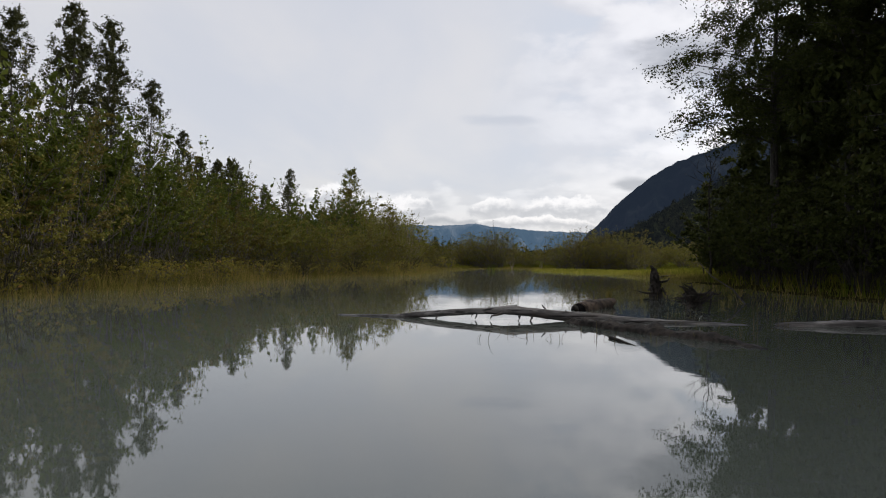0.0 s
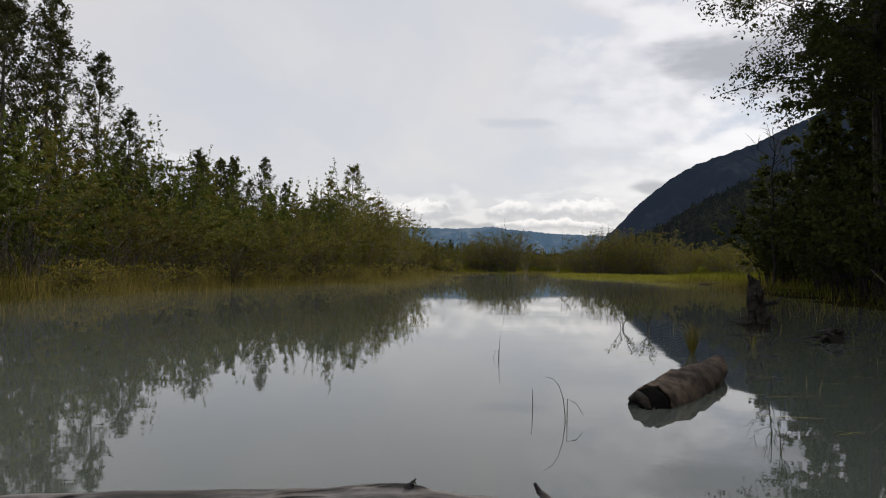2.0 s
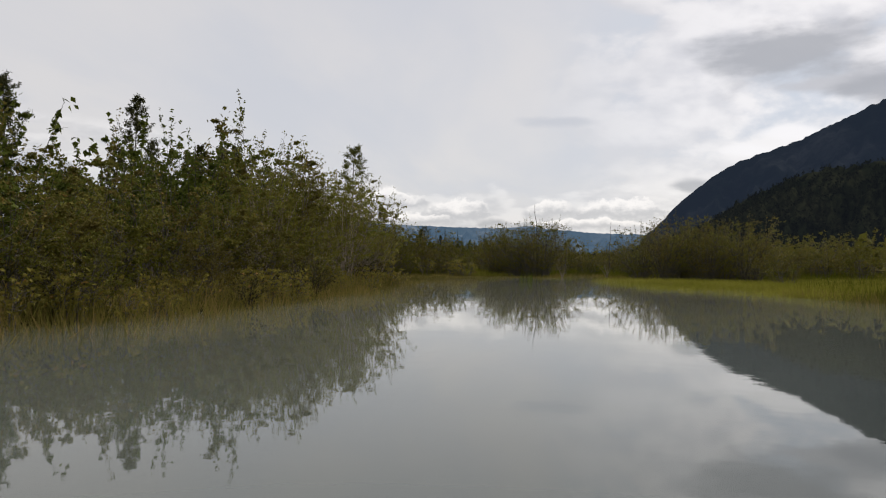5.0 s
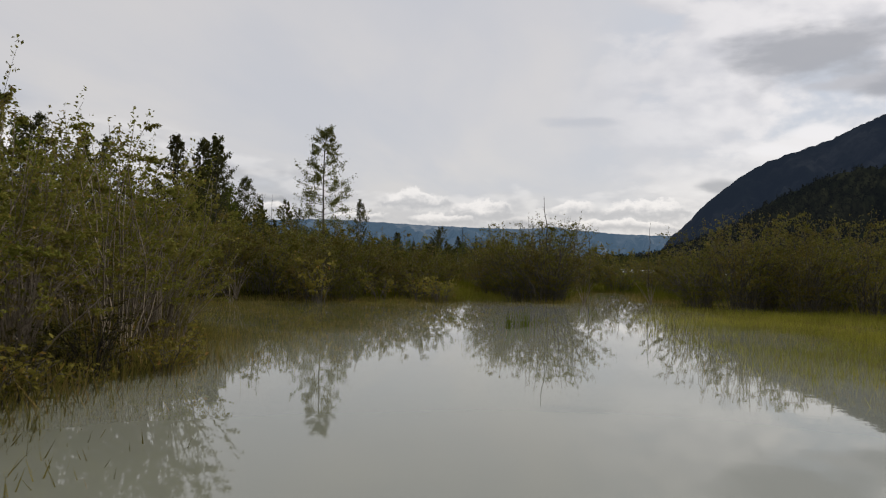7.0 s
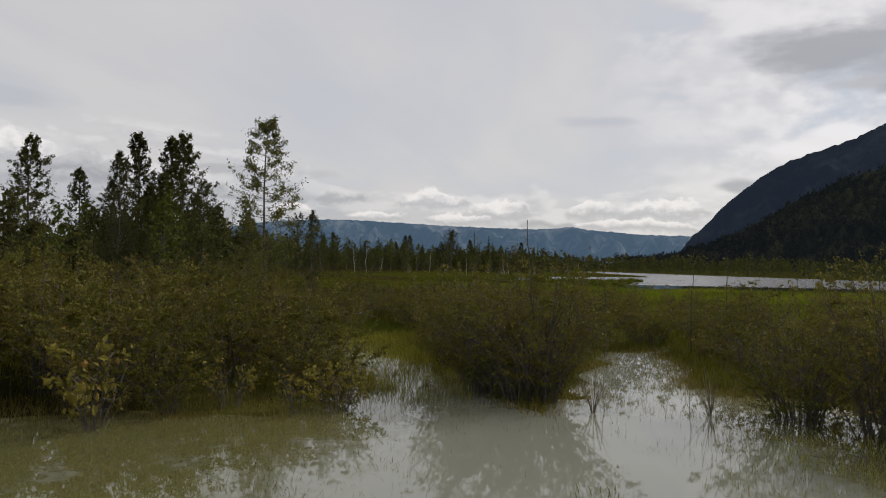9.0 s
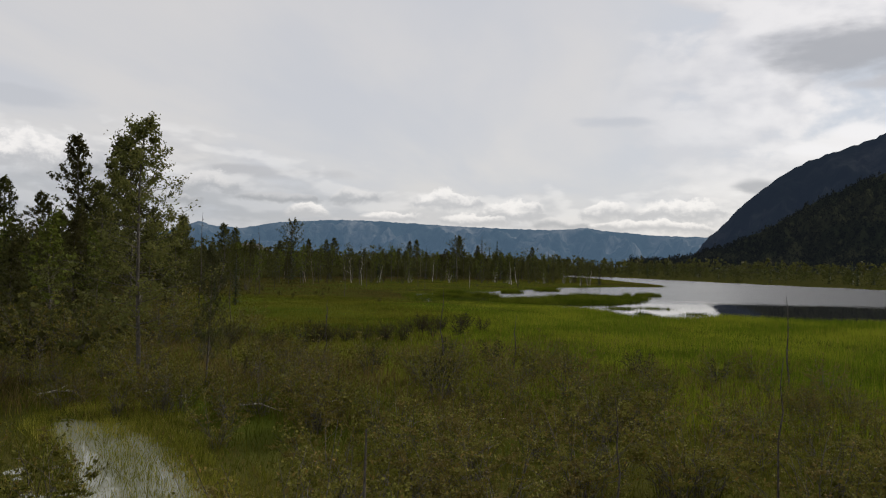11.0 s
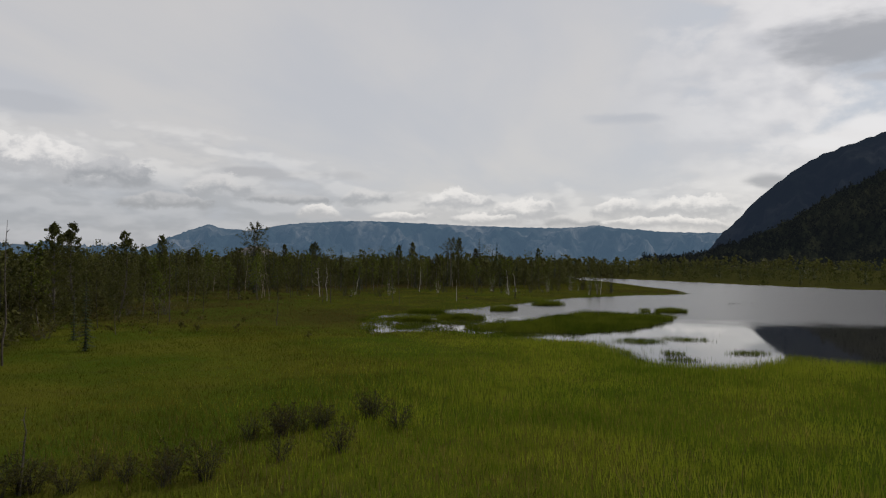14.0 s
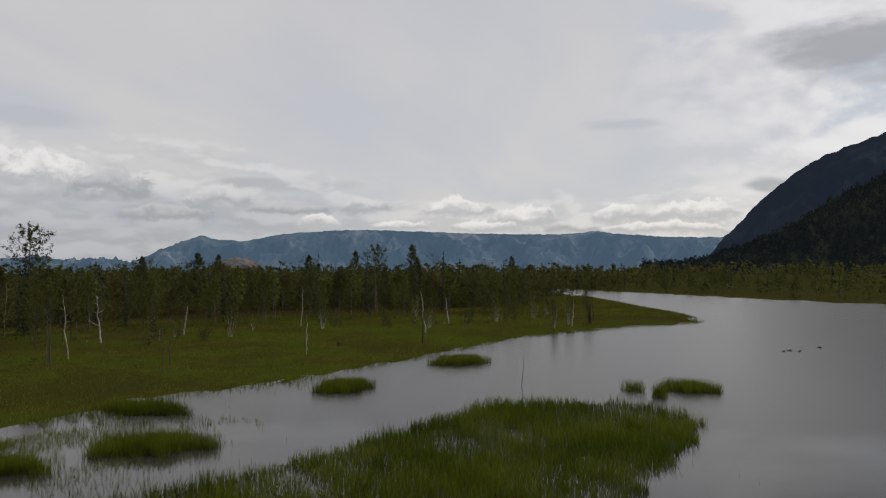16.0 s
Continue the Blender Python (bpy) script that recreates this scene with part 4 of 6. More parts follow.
def snag(x, y, seed, high, thick=0.06, arms=5, reach=0.7, lean=0.03, mat=None, label="bare grey dead tree standing in the marsh", size=1.0):
    root = new("dead_tree")
    t, b = snag_mesh(seed, high, thick, arms, reach, lean)
    part("trunk", mesh_of("trunk", *t, mat or M_DEAD), root)
    for arm, twigs in b:
        limb = part("branch", mesh_of("branch", *arm, mat or M_DEAD), root)
        for twig in twigs:
            part("twig", mesh_of("twig", *twig, mat or M_DEAD), limb)
    root.matrix_basis = pose(x, y, max(float(land([(x, y)])[0]), -0.2))
    return tagged(root, label, "dead tree", "dead trees in the marsh")


# ---- the left bank of the pond ----
rng = random.Random(5)


def shore_x(y):
    return float(np.interp(y, POND[:11, 1], POND[:11, 0]))


def bank_height(y):
    return float(np.interp(y, (8, 18, 22, 27, 34, 37, 42, 45, 48, 51, 54, 56), (5.4, 5.4, 4.6, 2.9, 2.9, 3.0, 3.9, 5.8, 5.9, 5.5, 4.8, 4.0)))


y = 9.0
while y < 55:
    for off, share in ((0.9, 0.50), (2.2, 0.85), (4.2, 1.0), (6.6, 1.08), (9.4, 1.1)):
        if off == 0.9 and y < 38 and rng.uniform(0, 1) < 0.55:
            continue
        if off > 5 and y > 46 and off > 7:
            continue
        x = shore_x(y) - off + rng.uniform(-0.5, 0.5)
        share = {0.9: 0.60, 2.2: 0.80, 6.6: 0.80, 9.4: 0.6}.get(off, share) if y > 45 else share
        h = bank_height(y) * share * rng.uniform(0.85, 1.12)
        (BACKROW if off > 3 and y < 36 or off > 6 else BANK if off > 3 else NEARBANK if y > 40 and h > 2.2 else BANK if h > 3.0 else HEDGE).put(x, y + rng.uniform(-0.6, 0.6), h / (5.0 if h > 3.0 or off > 3 or (y > 40 and h > 2.2) else 3.0) * rng.uniform(0.95, 1.1), 1.0, rng)
    y += 1.6
for x, y, h in ((-12.6, 41.5, 6.7), (-11.8, 41.2, 6.2), (-11.2, 42.0, 5.7), (-13.4, 41.0, 6.9), (-12.4, 43.0, 6.4), (-14.6, 42.6, 7.2), (-15.4, 41.0, 7.6), (-16.6, 42.0, 8.2)):
    BANK.put(x, y, h / 5.0, 1.0, rng)
for x, y, h, k in ((-9.7, 47.8, 5.9, 1), (-18.9, 43.6, 13.7, 0), (-20.9, 42.2, 14.2, 1), (-23.5, 41, 13.6, 0), (-25.5, 44, 12.5, 1), (-17.2, 44.5, 10.5, 1), (-22.2, 45, 13.2, 1), (-19.8, 46, 12.2, 0), (-27.5, 41, 12.8, 0), (-14.2, 41.2, 7.1, 1), (-12.2, 44.5, 5.9, 0),
                   (-11.9, 98.8, 12.0, 2), (-24.4, 80.4, 9.6, 1), (-22, 84, 8.8, 0), (-19.2, 94.1, 9.4, 1), (-15.5, 66.5, 6.8, 0), (-9.6, 100.5, 6.5, 1)):
    POPLAR.put(x, y, h / 12.0, 1.0, rng, k)
for x, y, h, k in ((-56.9, 140.4, 17.8, 0), (-40.6, 146.1, 19.1, 0), (-44.8, 150.5, 19.4, 1), (-50.9, 140, 13.8, 1), (-46.6, 145, 19.0, 1), (-63.7, 140, 13.9, 0), (-66, 140, 14, 1), (-47, 139, 12, 0), (-30, 121, 8.5, 1), (-36.5, 131, 10, 0), (-27, 113, 7.5, 0), (-41, 138, 11.5, 1), (-33.5, 124, 9, 1), (-52, 160, 13, 0), (-49, 176, 12, 1), (-56, 190, 12.5, 0)):
    DARKTREE.put(x, y, h / 16.0, 1.0, rng, k)

# ---- the back of the pond: hedges and bushes ----
def hedge_at(x, y, size):
    """A hedge shrub on dry ground; none in the flooded opening."""
    y = y + 2.4 if y > 65.9 and x > -13 else y
    if gap_to(POND, np.array([(x, y)]))[0] < 0.15:
        HEDGE.put(x, y, size, 1.0, rng)


for x, y, h in ((-12, 66, 3.4), (-10.2, 67.2, 3.6), (-8.4, 66.2, 3.3), (-6.8, 67.5, 3.5), (-5.2, 68, 3.2), (-3.9, 67.2, 2.6), (-3.4, 70.2, 3.2), (-1.8, 71.5, 3.0), (-0.6, 70.4, 2.4), (-14.5, 65, 3.6), (-16, 68, 3.8),
                (-12.5, 71, 3.8), (-9.4, 71.5, 3.6), (-6.4, 72, 3.3), (-4.2, 74, 3.0), (-3, 66.2, 1.5), (-6.4, 64.4, 1.8), (-9.5, 62.5, 2.2), (-6.2, 60.4, 1.6), (-8, 58, 2.6), (-5.5, 56.6, 1.8), (-10, 57, 3.0), (-13, 60, 3.4)):
    hedge_at(x, y, h / 2.7)
for x, y, h in ((-6, 79, 2.6), (-4.4, 82, 2.8), (1.5, 90, 2.7), (3.6, 88.5, 2.5), (5.8, 90.5, 2.7), (8, 89.5, 2.6), (10.4, 88, 2.5), (12.8, 86.5, 2.6), (15.5, 88.5, 2.7), (3.2, 82.5, 2.3), (4.8, 80.5, 2.2),
                (-9, 84, 2.8), (-12, 80, 3.0), (-15, 78, 3.2), (-13, 88, 3.0), (-17, 86, 3.2), (18, 86, 2.7), (21, 89, 2.8), (24, 84, 2.8), (27, 88, 2.9), (31, 85, 3.0), (35, 90, 3.0),
                (17.6, 76, 2.9), (20.4, 78, 2.8), (23.5, 76, 2.9), (27, 78, 3.0), (16.5, 62, 2.2), (19, 56, 2.4), (21, 64, 2.6), (24, 58, 2.8), (18, 48, 2.4), (22, 46, 2.9), (16, 42, 2.2)):
    BELT.put(x, y, h / 3.0, 1.0, rng)
for x, y, s, k in ((4.9, 72.4, 0.98, 0), (3.7, 73.4, 0.9, 1), (5.2, 73.6, 0.95, 1), (3.4, 75.6, 0.92, 0), (2.3, 78.0, 0.85, 1), (12.4, 69.6, 1.0, 1), (14.6, 69.0, 1.0, 0), (11.2, 71.2, 0.9, 0), (16.8, 68.4, 1.0, 1), (13.6, 71.2, 1.05, 1), (16.0, 71.0, 1.05, 0)):
    TWIGGY.put(x, y, s * 1.12, 1.06, rng, k)
for x, y, h in ((7.0, 86.5, 3.1), (9.6, 87.2, 3.3), (12.2, 84.8, 3.2), (14.0, 82.5, 3.3), (16.4, 79.5, 3.3), (18.6, 77.2, 3.4), (21.5, 79.6, 3.3), (24.6, 79, 3.4), (28, 81, 3.5), (32, 80, 3.4), (16.2, 74.8, 3.3), (18.2, 73.6, 3.4), (20.6, 74.4, 3.2),
                (23, 73, 3.3), (26, 74, 3.5), (1.4, 83.6, 2.9), (3.4, 85.4, 3.0), (5.2, 83.4, 3.1), (-4.8, 77, 3.1)):
    HEDGE.put(x, y, h / 3.0, 1.0, rng, 2 if x > 3 else None)
for x, y, s in ((-3.8, 67.0, 2.3), (0.5, 70.0, 1.6), (-0.4, 69.4, 1.3), (-2.0, 69.6, 1.5), (-5.4, 68.6, 1.4), (-4.4, 68.0, 1.2), (-8.2, 66.4, 1.4), (0.2, 71.4, 1.4)):
    HERB.put(x, y, s, 1.15, rng)
for x, y, h in ((-3.5, 53.6, 1.3), (-4.6, 55.2, 1.5), (-5.4, 56.8, 1.7), (-2.9, 52.2, 1.1), (-6.6, 57.6, 1.8)):
    HEDGE.put(x, y, h / 3.0, 0.8, rng)
# the belt of willows between pond and meadow
for i in range(96):
    x, y = rng.uniform(-19, 19), rng.uniform(93, 109)
    h = rng.uniform(1.5, 2.9) * (0.75 if x > 8 else 1.0)
    BELT.put(x, y, h / 3.0, 1.0, rng)
for i in range(40):
    BELT.put(rng.uniform(-38, -15), rng.uniform(90, 128), rng.uniform(0.7, 1.5), 1.0, rng)
for i in range(36):
    x, y = rng.uniform(-22, 18), rng.uniform(76, 95)
    if gap_to(POND, np.array([(x, y)]))[0] < -0.8:
        BELT.put(x, y, rng.uniform(0.65, 0.95), 1.0, rng)
for x, y, h in ((-14, 69, 3.6), (-11, 69.4, 3.6), (-7.8, 69.4, 3.5), (-5, 70.2, 3.3), (-2.6, 73.4, 3.0), (-10.8, 73.8, 3.7), (-7.6, 74.4, 3.4), (-13.2, 64, 3.2), (-4.6, 66.4, 2.5), (-17, 72, 3.8), (-14.6, 74.4, 3.7), (-1.2, 69.6, 1.9), (-7.4, 65.4, 2.6), (-9.2, 64.6, 2.4)):
    hedge_at(x, y, h / 2.8)
# low scrub in the meadow
for x, y in ((-10, 120), (-11.4, 118.6), (-12.4, 116), (-13.2, 117.4), (-5, 123), (-6.2, 122.4), (-7.2, 122.8), (-8.3, 121.2), (-5, 131), (-4.2, 131.8), (-2, 135), (-1.2, 135.8), (-3, 133), (-5.8, 129.4), (-2.8, 126), (-14.6, 113.5), (-16.5, 114.5), (-9, 112), (-0.2, 115),
             (-1, 128), (0.4, 133.4), (-18.6, 118), (-20, 115), (-22, 119), (3, 112), (7, 109), (11, 108.5), (-3.5, 109.5), (14.5, 107.5), (-10.3, 120.2), (-9.7, 120.6), (-12, 117.2), (-6.6, 123.6), (-4.4, 130.2), (-3.6, 132.6), (1.2, 103.8), (0.7, 103.0), (-8.8, 122.2), (-15.6, 117.4)):
    SCRUB.put(x + rng.uniform(-0.4, 0.4), y + rng.uniform(-0.4, 0.4), rng.uniform(0.9, 1.5), 1.0, rng)

# young shoots and leafy herbs along the bank's foot
for i in range(150):
    y = rng.uniform(10, 51)
    (SCRUB if i % 7 == 0 else HERB).put(shore_x(y) - rng.uniform(-0.35, 1.3), y, rng.uniform(0.5, 1.0), 1.0, rng)

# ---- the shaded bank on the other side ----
# the five birches at y below 15 are unseen, added to shade the water
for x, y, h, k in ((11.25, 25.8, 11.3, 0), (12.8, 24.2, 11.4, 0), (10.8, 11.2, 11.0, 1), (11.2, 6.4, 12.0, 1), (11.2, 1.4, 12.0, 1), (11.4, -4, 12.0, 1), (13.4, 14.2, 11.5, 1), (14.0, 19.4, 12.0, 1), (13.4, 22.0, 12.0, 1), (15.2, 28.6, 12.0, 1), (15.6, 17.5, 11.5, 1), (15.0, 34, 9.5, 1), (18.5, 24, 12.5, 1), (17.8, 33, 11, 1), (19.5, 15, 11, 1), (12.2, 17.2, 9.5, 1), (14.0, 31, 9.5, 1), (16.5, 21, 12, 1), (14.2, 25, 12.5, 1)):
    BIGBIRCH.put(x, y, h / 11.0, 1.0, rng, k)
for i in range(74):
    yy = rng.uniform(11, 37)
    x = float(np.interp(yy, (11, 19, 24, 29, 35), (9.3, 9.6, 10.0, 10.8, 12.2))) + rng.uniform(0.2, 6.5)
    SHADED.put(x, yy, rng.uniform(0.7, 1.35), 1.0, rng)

# unseen undergrowth beside them, added to keep light off the pond
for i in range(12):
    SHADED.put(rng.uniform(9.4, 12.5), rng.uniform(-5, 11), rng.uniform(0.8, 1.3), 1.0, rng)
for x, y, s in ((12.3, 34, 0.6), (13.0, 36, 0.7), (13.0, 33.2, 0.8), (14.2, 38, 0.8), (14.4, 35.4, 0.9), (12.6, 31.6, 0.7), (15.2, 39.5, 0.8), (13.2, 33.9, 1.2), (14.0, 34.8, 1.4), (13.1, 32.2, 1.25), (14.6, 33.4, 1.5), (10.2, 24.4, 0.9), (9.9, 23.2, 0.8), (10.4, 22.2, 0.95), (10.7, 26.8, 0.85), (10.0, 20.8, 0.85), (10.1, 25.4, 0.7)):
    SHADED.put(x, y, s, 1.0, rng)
# ---- woods round the marsh ----
for i in range(30):
    d = rng.uniform(42, 96)
    x, y = 7.5 - d * rng.uniform(0.60, 0.78), 77 + d
    (BELT if i % 3 else EDGETREE).put(x, y, rng.uniform(0.8, 1.5) if i % 3 else rng.uniform(0.6, 0.95), 1.0, rng)
DARKTREE.put(-29.5, 128, 11.0 / 16.0, 1.0, rng, 2)
for x, y, h in ((-40, 138, 13), (-44, 158, 12), (-50, 190, 11.5), (-58, 215, 12)):
    DARKTREE.put(x, y, h / 16.0, 1.0, rng, int(y) % 3 // 2)
for x, y, h in ((-62, 447, 17), (-40, 446, 19), (-95, 400, 15), (-5, 470, 15), (-80, 330, 13), (-24, 372, 13), (-48, 352, 13.5)):
    DARKTREE.put(x, y, h / 16.0, 1.0, rng, 1)
for x, y, h in ((-35, 137, 8), (-38, 150, 8.5), (-47, 168, 8), (-33, 128, 7.5), (-29, 121, 7), (-52, 180, 9), (-50, 196, 8.5), (-56, 212, 9), (-46, 206, 7), (-60, 228, 9), (-64, 243, 9.5), (-66, 258, 9), (-70, 272, 10), (-56, 262, 8), (-61, 281, 9),
                (-52, 285, 8.5), (-46, 296, 9), (-57, 300, 9.5), (-40, 305, 9), (-66, 310, 10), (-48, 318, 9), (-36, 318, 8.5), (-30, 331, 9.5), (-22, 327, 8.5), (-18, 338, 9.5), (-10, 333, 8.5), (-5, 343, 9.5), (-26, 345, 10), (-40, 335, 10), (-55, 335, 10),
                (0, 336, 8), (3, 352, 9), (6, 372, 9.5), (-3, 362, 10), (-14, 356, 10), (9, 392, 9), (12, 410, 9), (4, 398, 10), (17, 330, 6.5), (20, 322, 6), (-41, 184, 6.5), (-45, 178, 7), (-39, 172, 6), (-72, 290, 10), (-75, 252, 10), (-70, 230, 10)):
    EDGETREE.put(x, y, h / 9.0 * rng.uniform(0.92, 1.08), 1.0, rng)
for i in range(46):
    y = rng.uniform(225, 345)
    x = float(np.interp(y, (225, 262, 285, 302, 318, 330, 345), (-50, -54, -51, -44, -31, -14, 2))) - rng.uniform(-6, 14)
    EDGETREE.put(x, y + rng.uniform(-3, 3), rng.uniform(0.75, 1.15), 1.0, rng)
for i in range(34):
    y = rng.uniform(108, 205)
    x = float(np.interp(y, (108, 135, 165, 205), (-22, -37, -46, -49))) - rng.uniform(-2, 12)
    EDGETREE.put(x, y, rng.uniform(0.6, 1.05), 1.0, rng)
    BELT.put(x + rng.uniform(-1, 6), y + rng.uniform(-4, 4), rng.uniform(0.5, 1.1), 1.0, rng)
for x, y, h in ((-33, 158, 6.5), (-61, 292, 11), (-49, 306, 12), (-37, 326, 11), (-72, 300, 12), (-29, 338, 14.5), (-13, 347, 12), (-20.5, 352, 16.5), (-66.8, 274, 14.8), (-39, 165, 5), (4, 388, 12), (-58, 318, 12)):
    SPRUCE.put(x, y, h / 10.0, 1.0, rng)
for x, y, h, k in ((-67.1, 275, 16.2, 3), (-77.7, 350, 14.2, 0), (-29, 345, 15, 3)):
    DARKTREE.put(x, y, h / 16.0, 1.0, rng, k)
# scattered young trees and bushes on the root of the spit
g5 = random.Random(77)
for x, y, h, k in ((14.0, 295.4, 5.6, 2), (16.5, 303.6, 5.2, 2), (3.3, 309.8, 5.5, 2), (-1.0, 302, 4.6, 0), (-6.8, 294.7, 4.0, 2), (-15, 296, 4.4, 1), (-24, 290, 4.8, 2), (9.5, 322, 6.0, 2), (13.0, 330, 5.4, 0), (-33, 274, 5.2, 2), (-42, 268, 5.0, 1), (-12, 308, 6.2, 2), (6, 316, 5.0, 1), (-28, 302, 6.0, 0)):
    SPITBUSH.put(x, y, h / 4.4, 1.4, g5, k)
for x, y, h in ((20.2, 309.7, 6.4), (-84, 318, 12.5), (-79, 296, 11.5), (-74, 282, 10.5), (-88, 336, 13)):
    SPRUCE.put(x, y, h / 10.0, 1.0, g5)
for i in range(34):
    y = g5.uniform(262, 336)
    x = float(np.interp(y, (262, 285, 300, 318, 336), (-40, -24, -9, 2, 11))) + g5.uniform(-13, 7)
    SPITBUSH.put(x, y, g5.uniform(0.3, 0.8), 1.1, g5)



def woods(points, heights, seed, name, label, mat, per_tree, card, broad=(0.16, 0.30)):
    """A far stand of broad-leaved trees, too many to count: each crown a heap of loose leafy clumps."""
    g = np.random.default_rng(seed)
    vs = []
    for (x, y), h in zip(points, heights):
        w = h * g.uniform(*broad)
        low, fat = g.uniform(0.03, 0.30), g.uniform(0.25, 0.6)
        c = g.integers(5, 11)
        u = np.append(g.uniform(0, 0.92, c - 1), 0.93)
        a, r = g.uniform(0, 2 * np.pi, c), w * np.sqrt(g.uniform(0.05, 1, c)) * np.interp(u, (0, fat, fat + 0.25, 1), (0.5, 0.85, 0.6, 0.0))
        mid = np.column_stack([x + r * np.cos(a), y + r * np.sin(a), 0.15 + h * (low + (1 - low) * u)])
        n = int(per_tree * g.uniform(0.6, 1.4))
        k = g.integers(0, c, n)
        size = w * g.uniform(0.22, 0.5, c) * (1.1 - 0.6 * u)
        pts = mid[k] + g.normal(0, 1, (n, 3)) * size[k][:, None] * np.array([1, 1, 0.8])
        pts[:, 2] = np.clip(pts[:, 2], 0.2, h * 1.06)
        vs.append(pts)
    pts = np.concatenate(vs)
    v, f = leaves_at(g, pts, card, 0.75, 0.2, 0.5)
    return tagged(new(name, mesh_of(name, v, f, mat)), label, "woods", kind="stuff")


def spruce_wood(points, heights, seed, name, label):
    g = np.random.default_rng(seed)
    vs = []
    for (x, y), h in zip(points, heights):
        w = h * g.uniform(0.09, 0.14)
        for s in np.linspace(0.08, 0.97, 11):
            for k in range(5):
                a = g.uniform(0, 6.28)
                r = w * (1 - s) ** 0.8 + 0.12
                o, sd = np.array([math.cos(a), math.sin(a), 0]), np.array([-math.sin(a), math.cos(a), 0]) * r * 0.45
                c = np.array([x, y, 0.1 + s * h])
                vs += [c + (0, 0, 0.06 * h), c + o * r * 0.6 + sd, c + o * r - (0, 0, 0.03 * h), c + o * r * 0.6 - sd]
    vs = np.array(vs)
    return tagged(new(name, mesh_of(name, vs, np.arange(len(vs)).reshape(-1, 4), M_SPRUCE)), label, "woods", kind="stuff")


def stems(points, heights, seed, label, share=0.4):
    """Thin bare trunks showing through a stand."""
    g = np.random.default_rng(seed)
    parts = []
    for (x, y), h in zip(points, heights):
        if g.uniform() < share:
            r, lean = 0.028 + 0.007 * h * g.uniform(0.5, 1), g.normal(0, 0.07, 2) * h
            parts.append(tube(np.array([(x, y, 0), (x + lean[0] * 0.4, y + lean[1] * 0.4, h * 0.45), (x + lean[0], y + lean[1], h * g.uniform(0.75, 1.02))]), (r, r * 0.7, r * 0.3), 3))
    return tagged(new("wood_stems", mesh_of("wood_stems", *merge(parts), M_BARK)), label, "woods", kind="stuff")


MEADOW = np.array([(-14, 96), (-22, 112), (-35, 135), (-45, 165), (-55, 186), (-67, 206), (-78, 235), (-82, 262), (-80, 290), (-74, 318), (-62, 338), (-45, 352), (-25, 358), (-8, 362), (2, 368), (8, 405), (16, 440), (24, 453), (60, 300), (60, 96)], float)


def scatter(n, seed, x0, x1, y0, y1, keep):
    g = np.random.default_rng(seed)
    p = np.column_stack([g.uniform(x0, x1, n), g.uniform(y0, y1, n)])
    return p[keep(p)]


def forest_ground(p):
    return (gap_to(MEADOW, p) < -1.5) & (gap_to(LAKE, p) < -6) & (gap_to(POND, p) < -9)


g0 = np.random.default_rng(77)
near_wood = scatter(1900, 1, -150, 0, 98, 400, forest_ground)
near_wood = near_wood[near_wood[:, 0] < np.interp(near_wood[:, 1], (98, 135, 165, 190, 235, 290, 340, 365, 380), (-24, -40, -48, -57, -80, -82, -62, -5, 4))]
tall = (4.6 + 6.0 * g0.beta(1.6, 2.4, len(near_wood)) + 4.5 * (g0.uniform(0, 1, len(near_wood)) > 0.90)) * np.clip(0.92 + 0.30 * wave(near_wood, 0.13, 2.0), 0.5, 1.2)
tall = np.where(near_wood[:, 1] < 205, np.minimum(tall, 8.5), tall)
woods(near_wood, tall, 2, "broadleaf_wood", "dark mixed wood behind the meadow", M_WOOD, 230, 0.36, (0.20, 0.34))
stems(near_wood, tall, 70, "thin pale trunks standing in the dark wood", 0.45)
edge = scatter(16000, 14, -125, 20, 104, 410, lambda p: (gap_to(MEADOW, p) < 2.0) & (gap_to(MEADOW, p) > -24) & (gap_to(LAKE, p) < -8) & (gap_to(POND, p) < -12) & (p[:, 0] < 16))
woods(edge, (1.0 + 3.4 * g0.beta(1.3, 2.4, len(edge))), 15, "thicket", "dark willow thicket along the wood's edge", M_WOOD, 36, 0.40, (0.35, 0.6))
heath = scatter(12000, 71, -90, 22, 170, 372, lambda p: (gap_to(MEADOW, p) > 1.0) & (gap_to(MEADOW, p) < 50) & (gap_to(LAKE, p) < -9))
heath = heath[g0.uniform(0, 1, len(heath)) < np.interp(gap_to(MEADOW, heath), (0, 6, 14, 30, 50), (0.45, 0.20, 0.07, 0.025, 0.006)) * np.clip(2.2 * (0.5 + 0.33 * wave(heath, 0.16, 6.0)) - 0.4, 0.15, 1.6)]
woods(heath, 0.5 + 2.0 * g0.beta(1.2, 2.5, len(heath)), 72, "thicket", "brownish scrub scattered over the spit", M_HEATHSCRUB, 20, 0.30, (0.35, 0.6))
mid_wood = scatter(1500, 3, -170, 40, 345, 620, forest_ground)
woods(mid_wood, (4.6 + 5.5 * g0.beta(1.6, 2.6, len(mid_wood)) + 4.5 * (g0.uniform(0, 1, len(mid_wood)) > 0.93)) * np.clip(0.95 + 0.2 * wave(mid_wood, 0.06, 1.0), 0.6, 1.2), 4, "broadleaf_wood", "far birch and poplar wood beyond the marsh", M_WOOD, 80, 0.75)
far_bank = scatter(4200, 5, 10, 620, 180, 800, lambda p: (gap_to(LAKE, p) < -8) & (gap_to(LAKE, p) > -96) & (p[:, 0] + 0.55 * p[:, 1] > 300) & (p[:, 1] > 190))
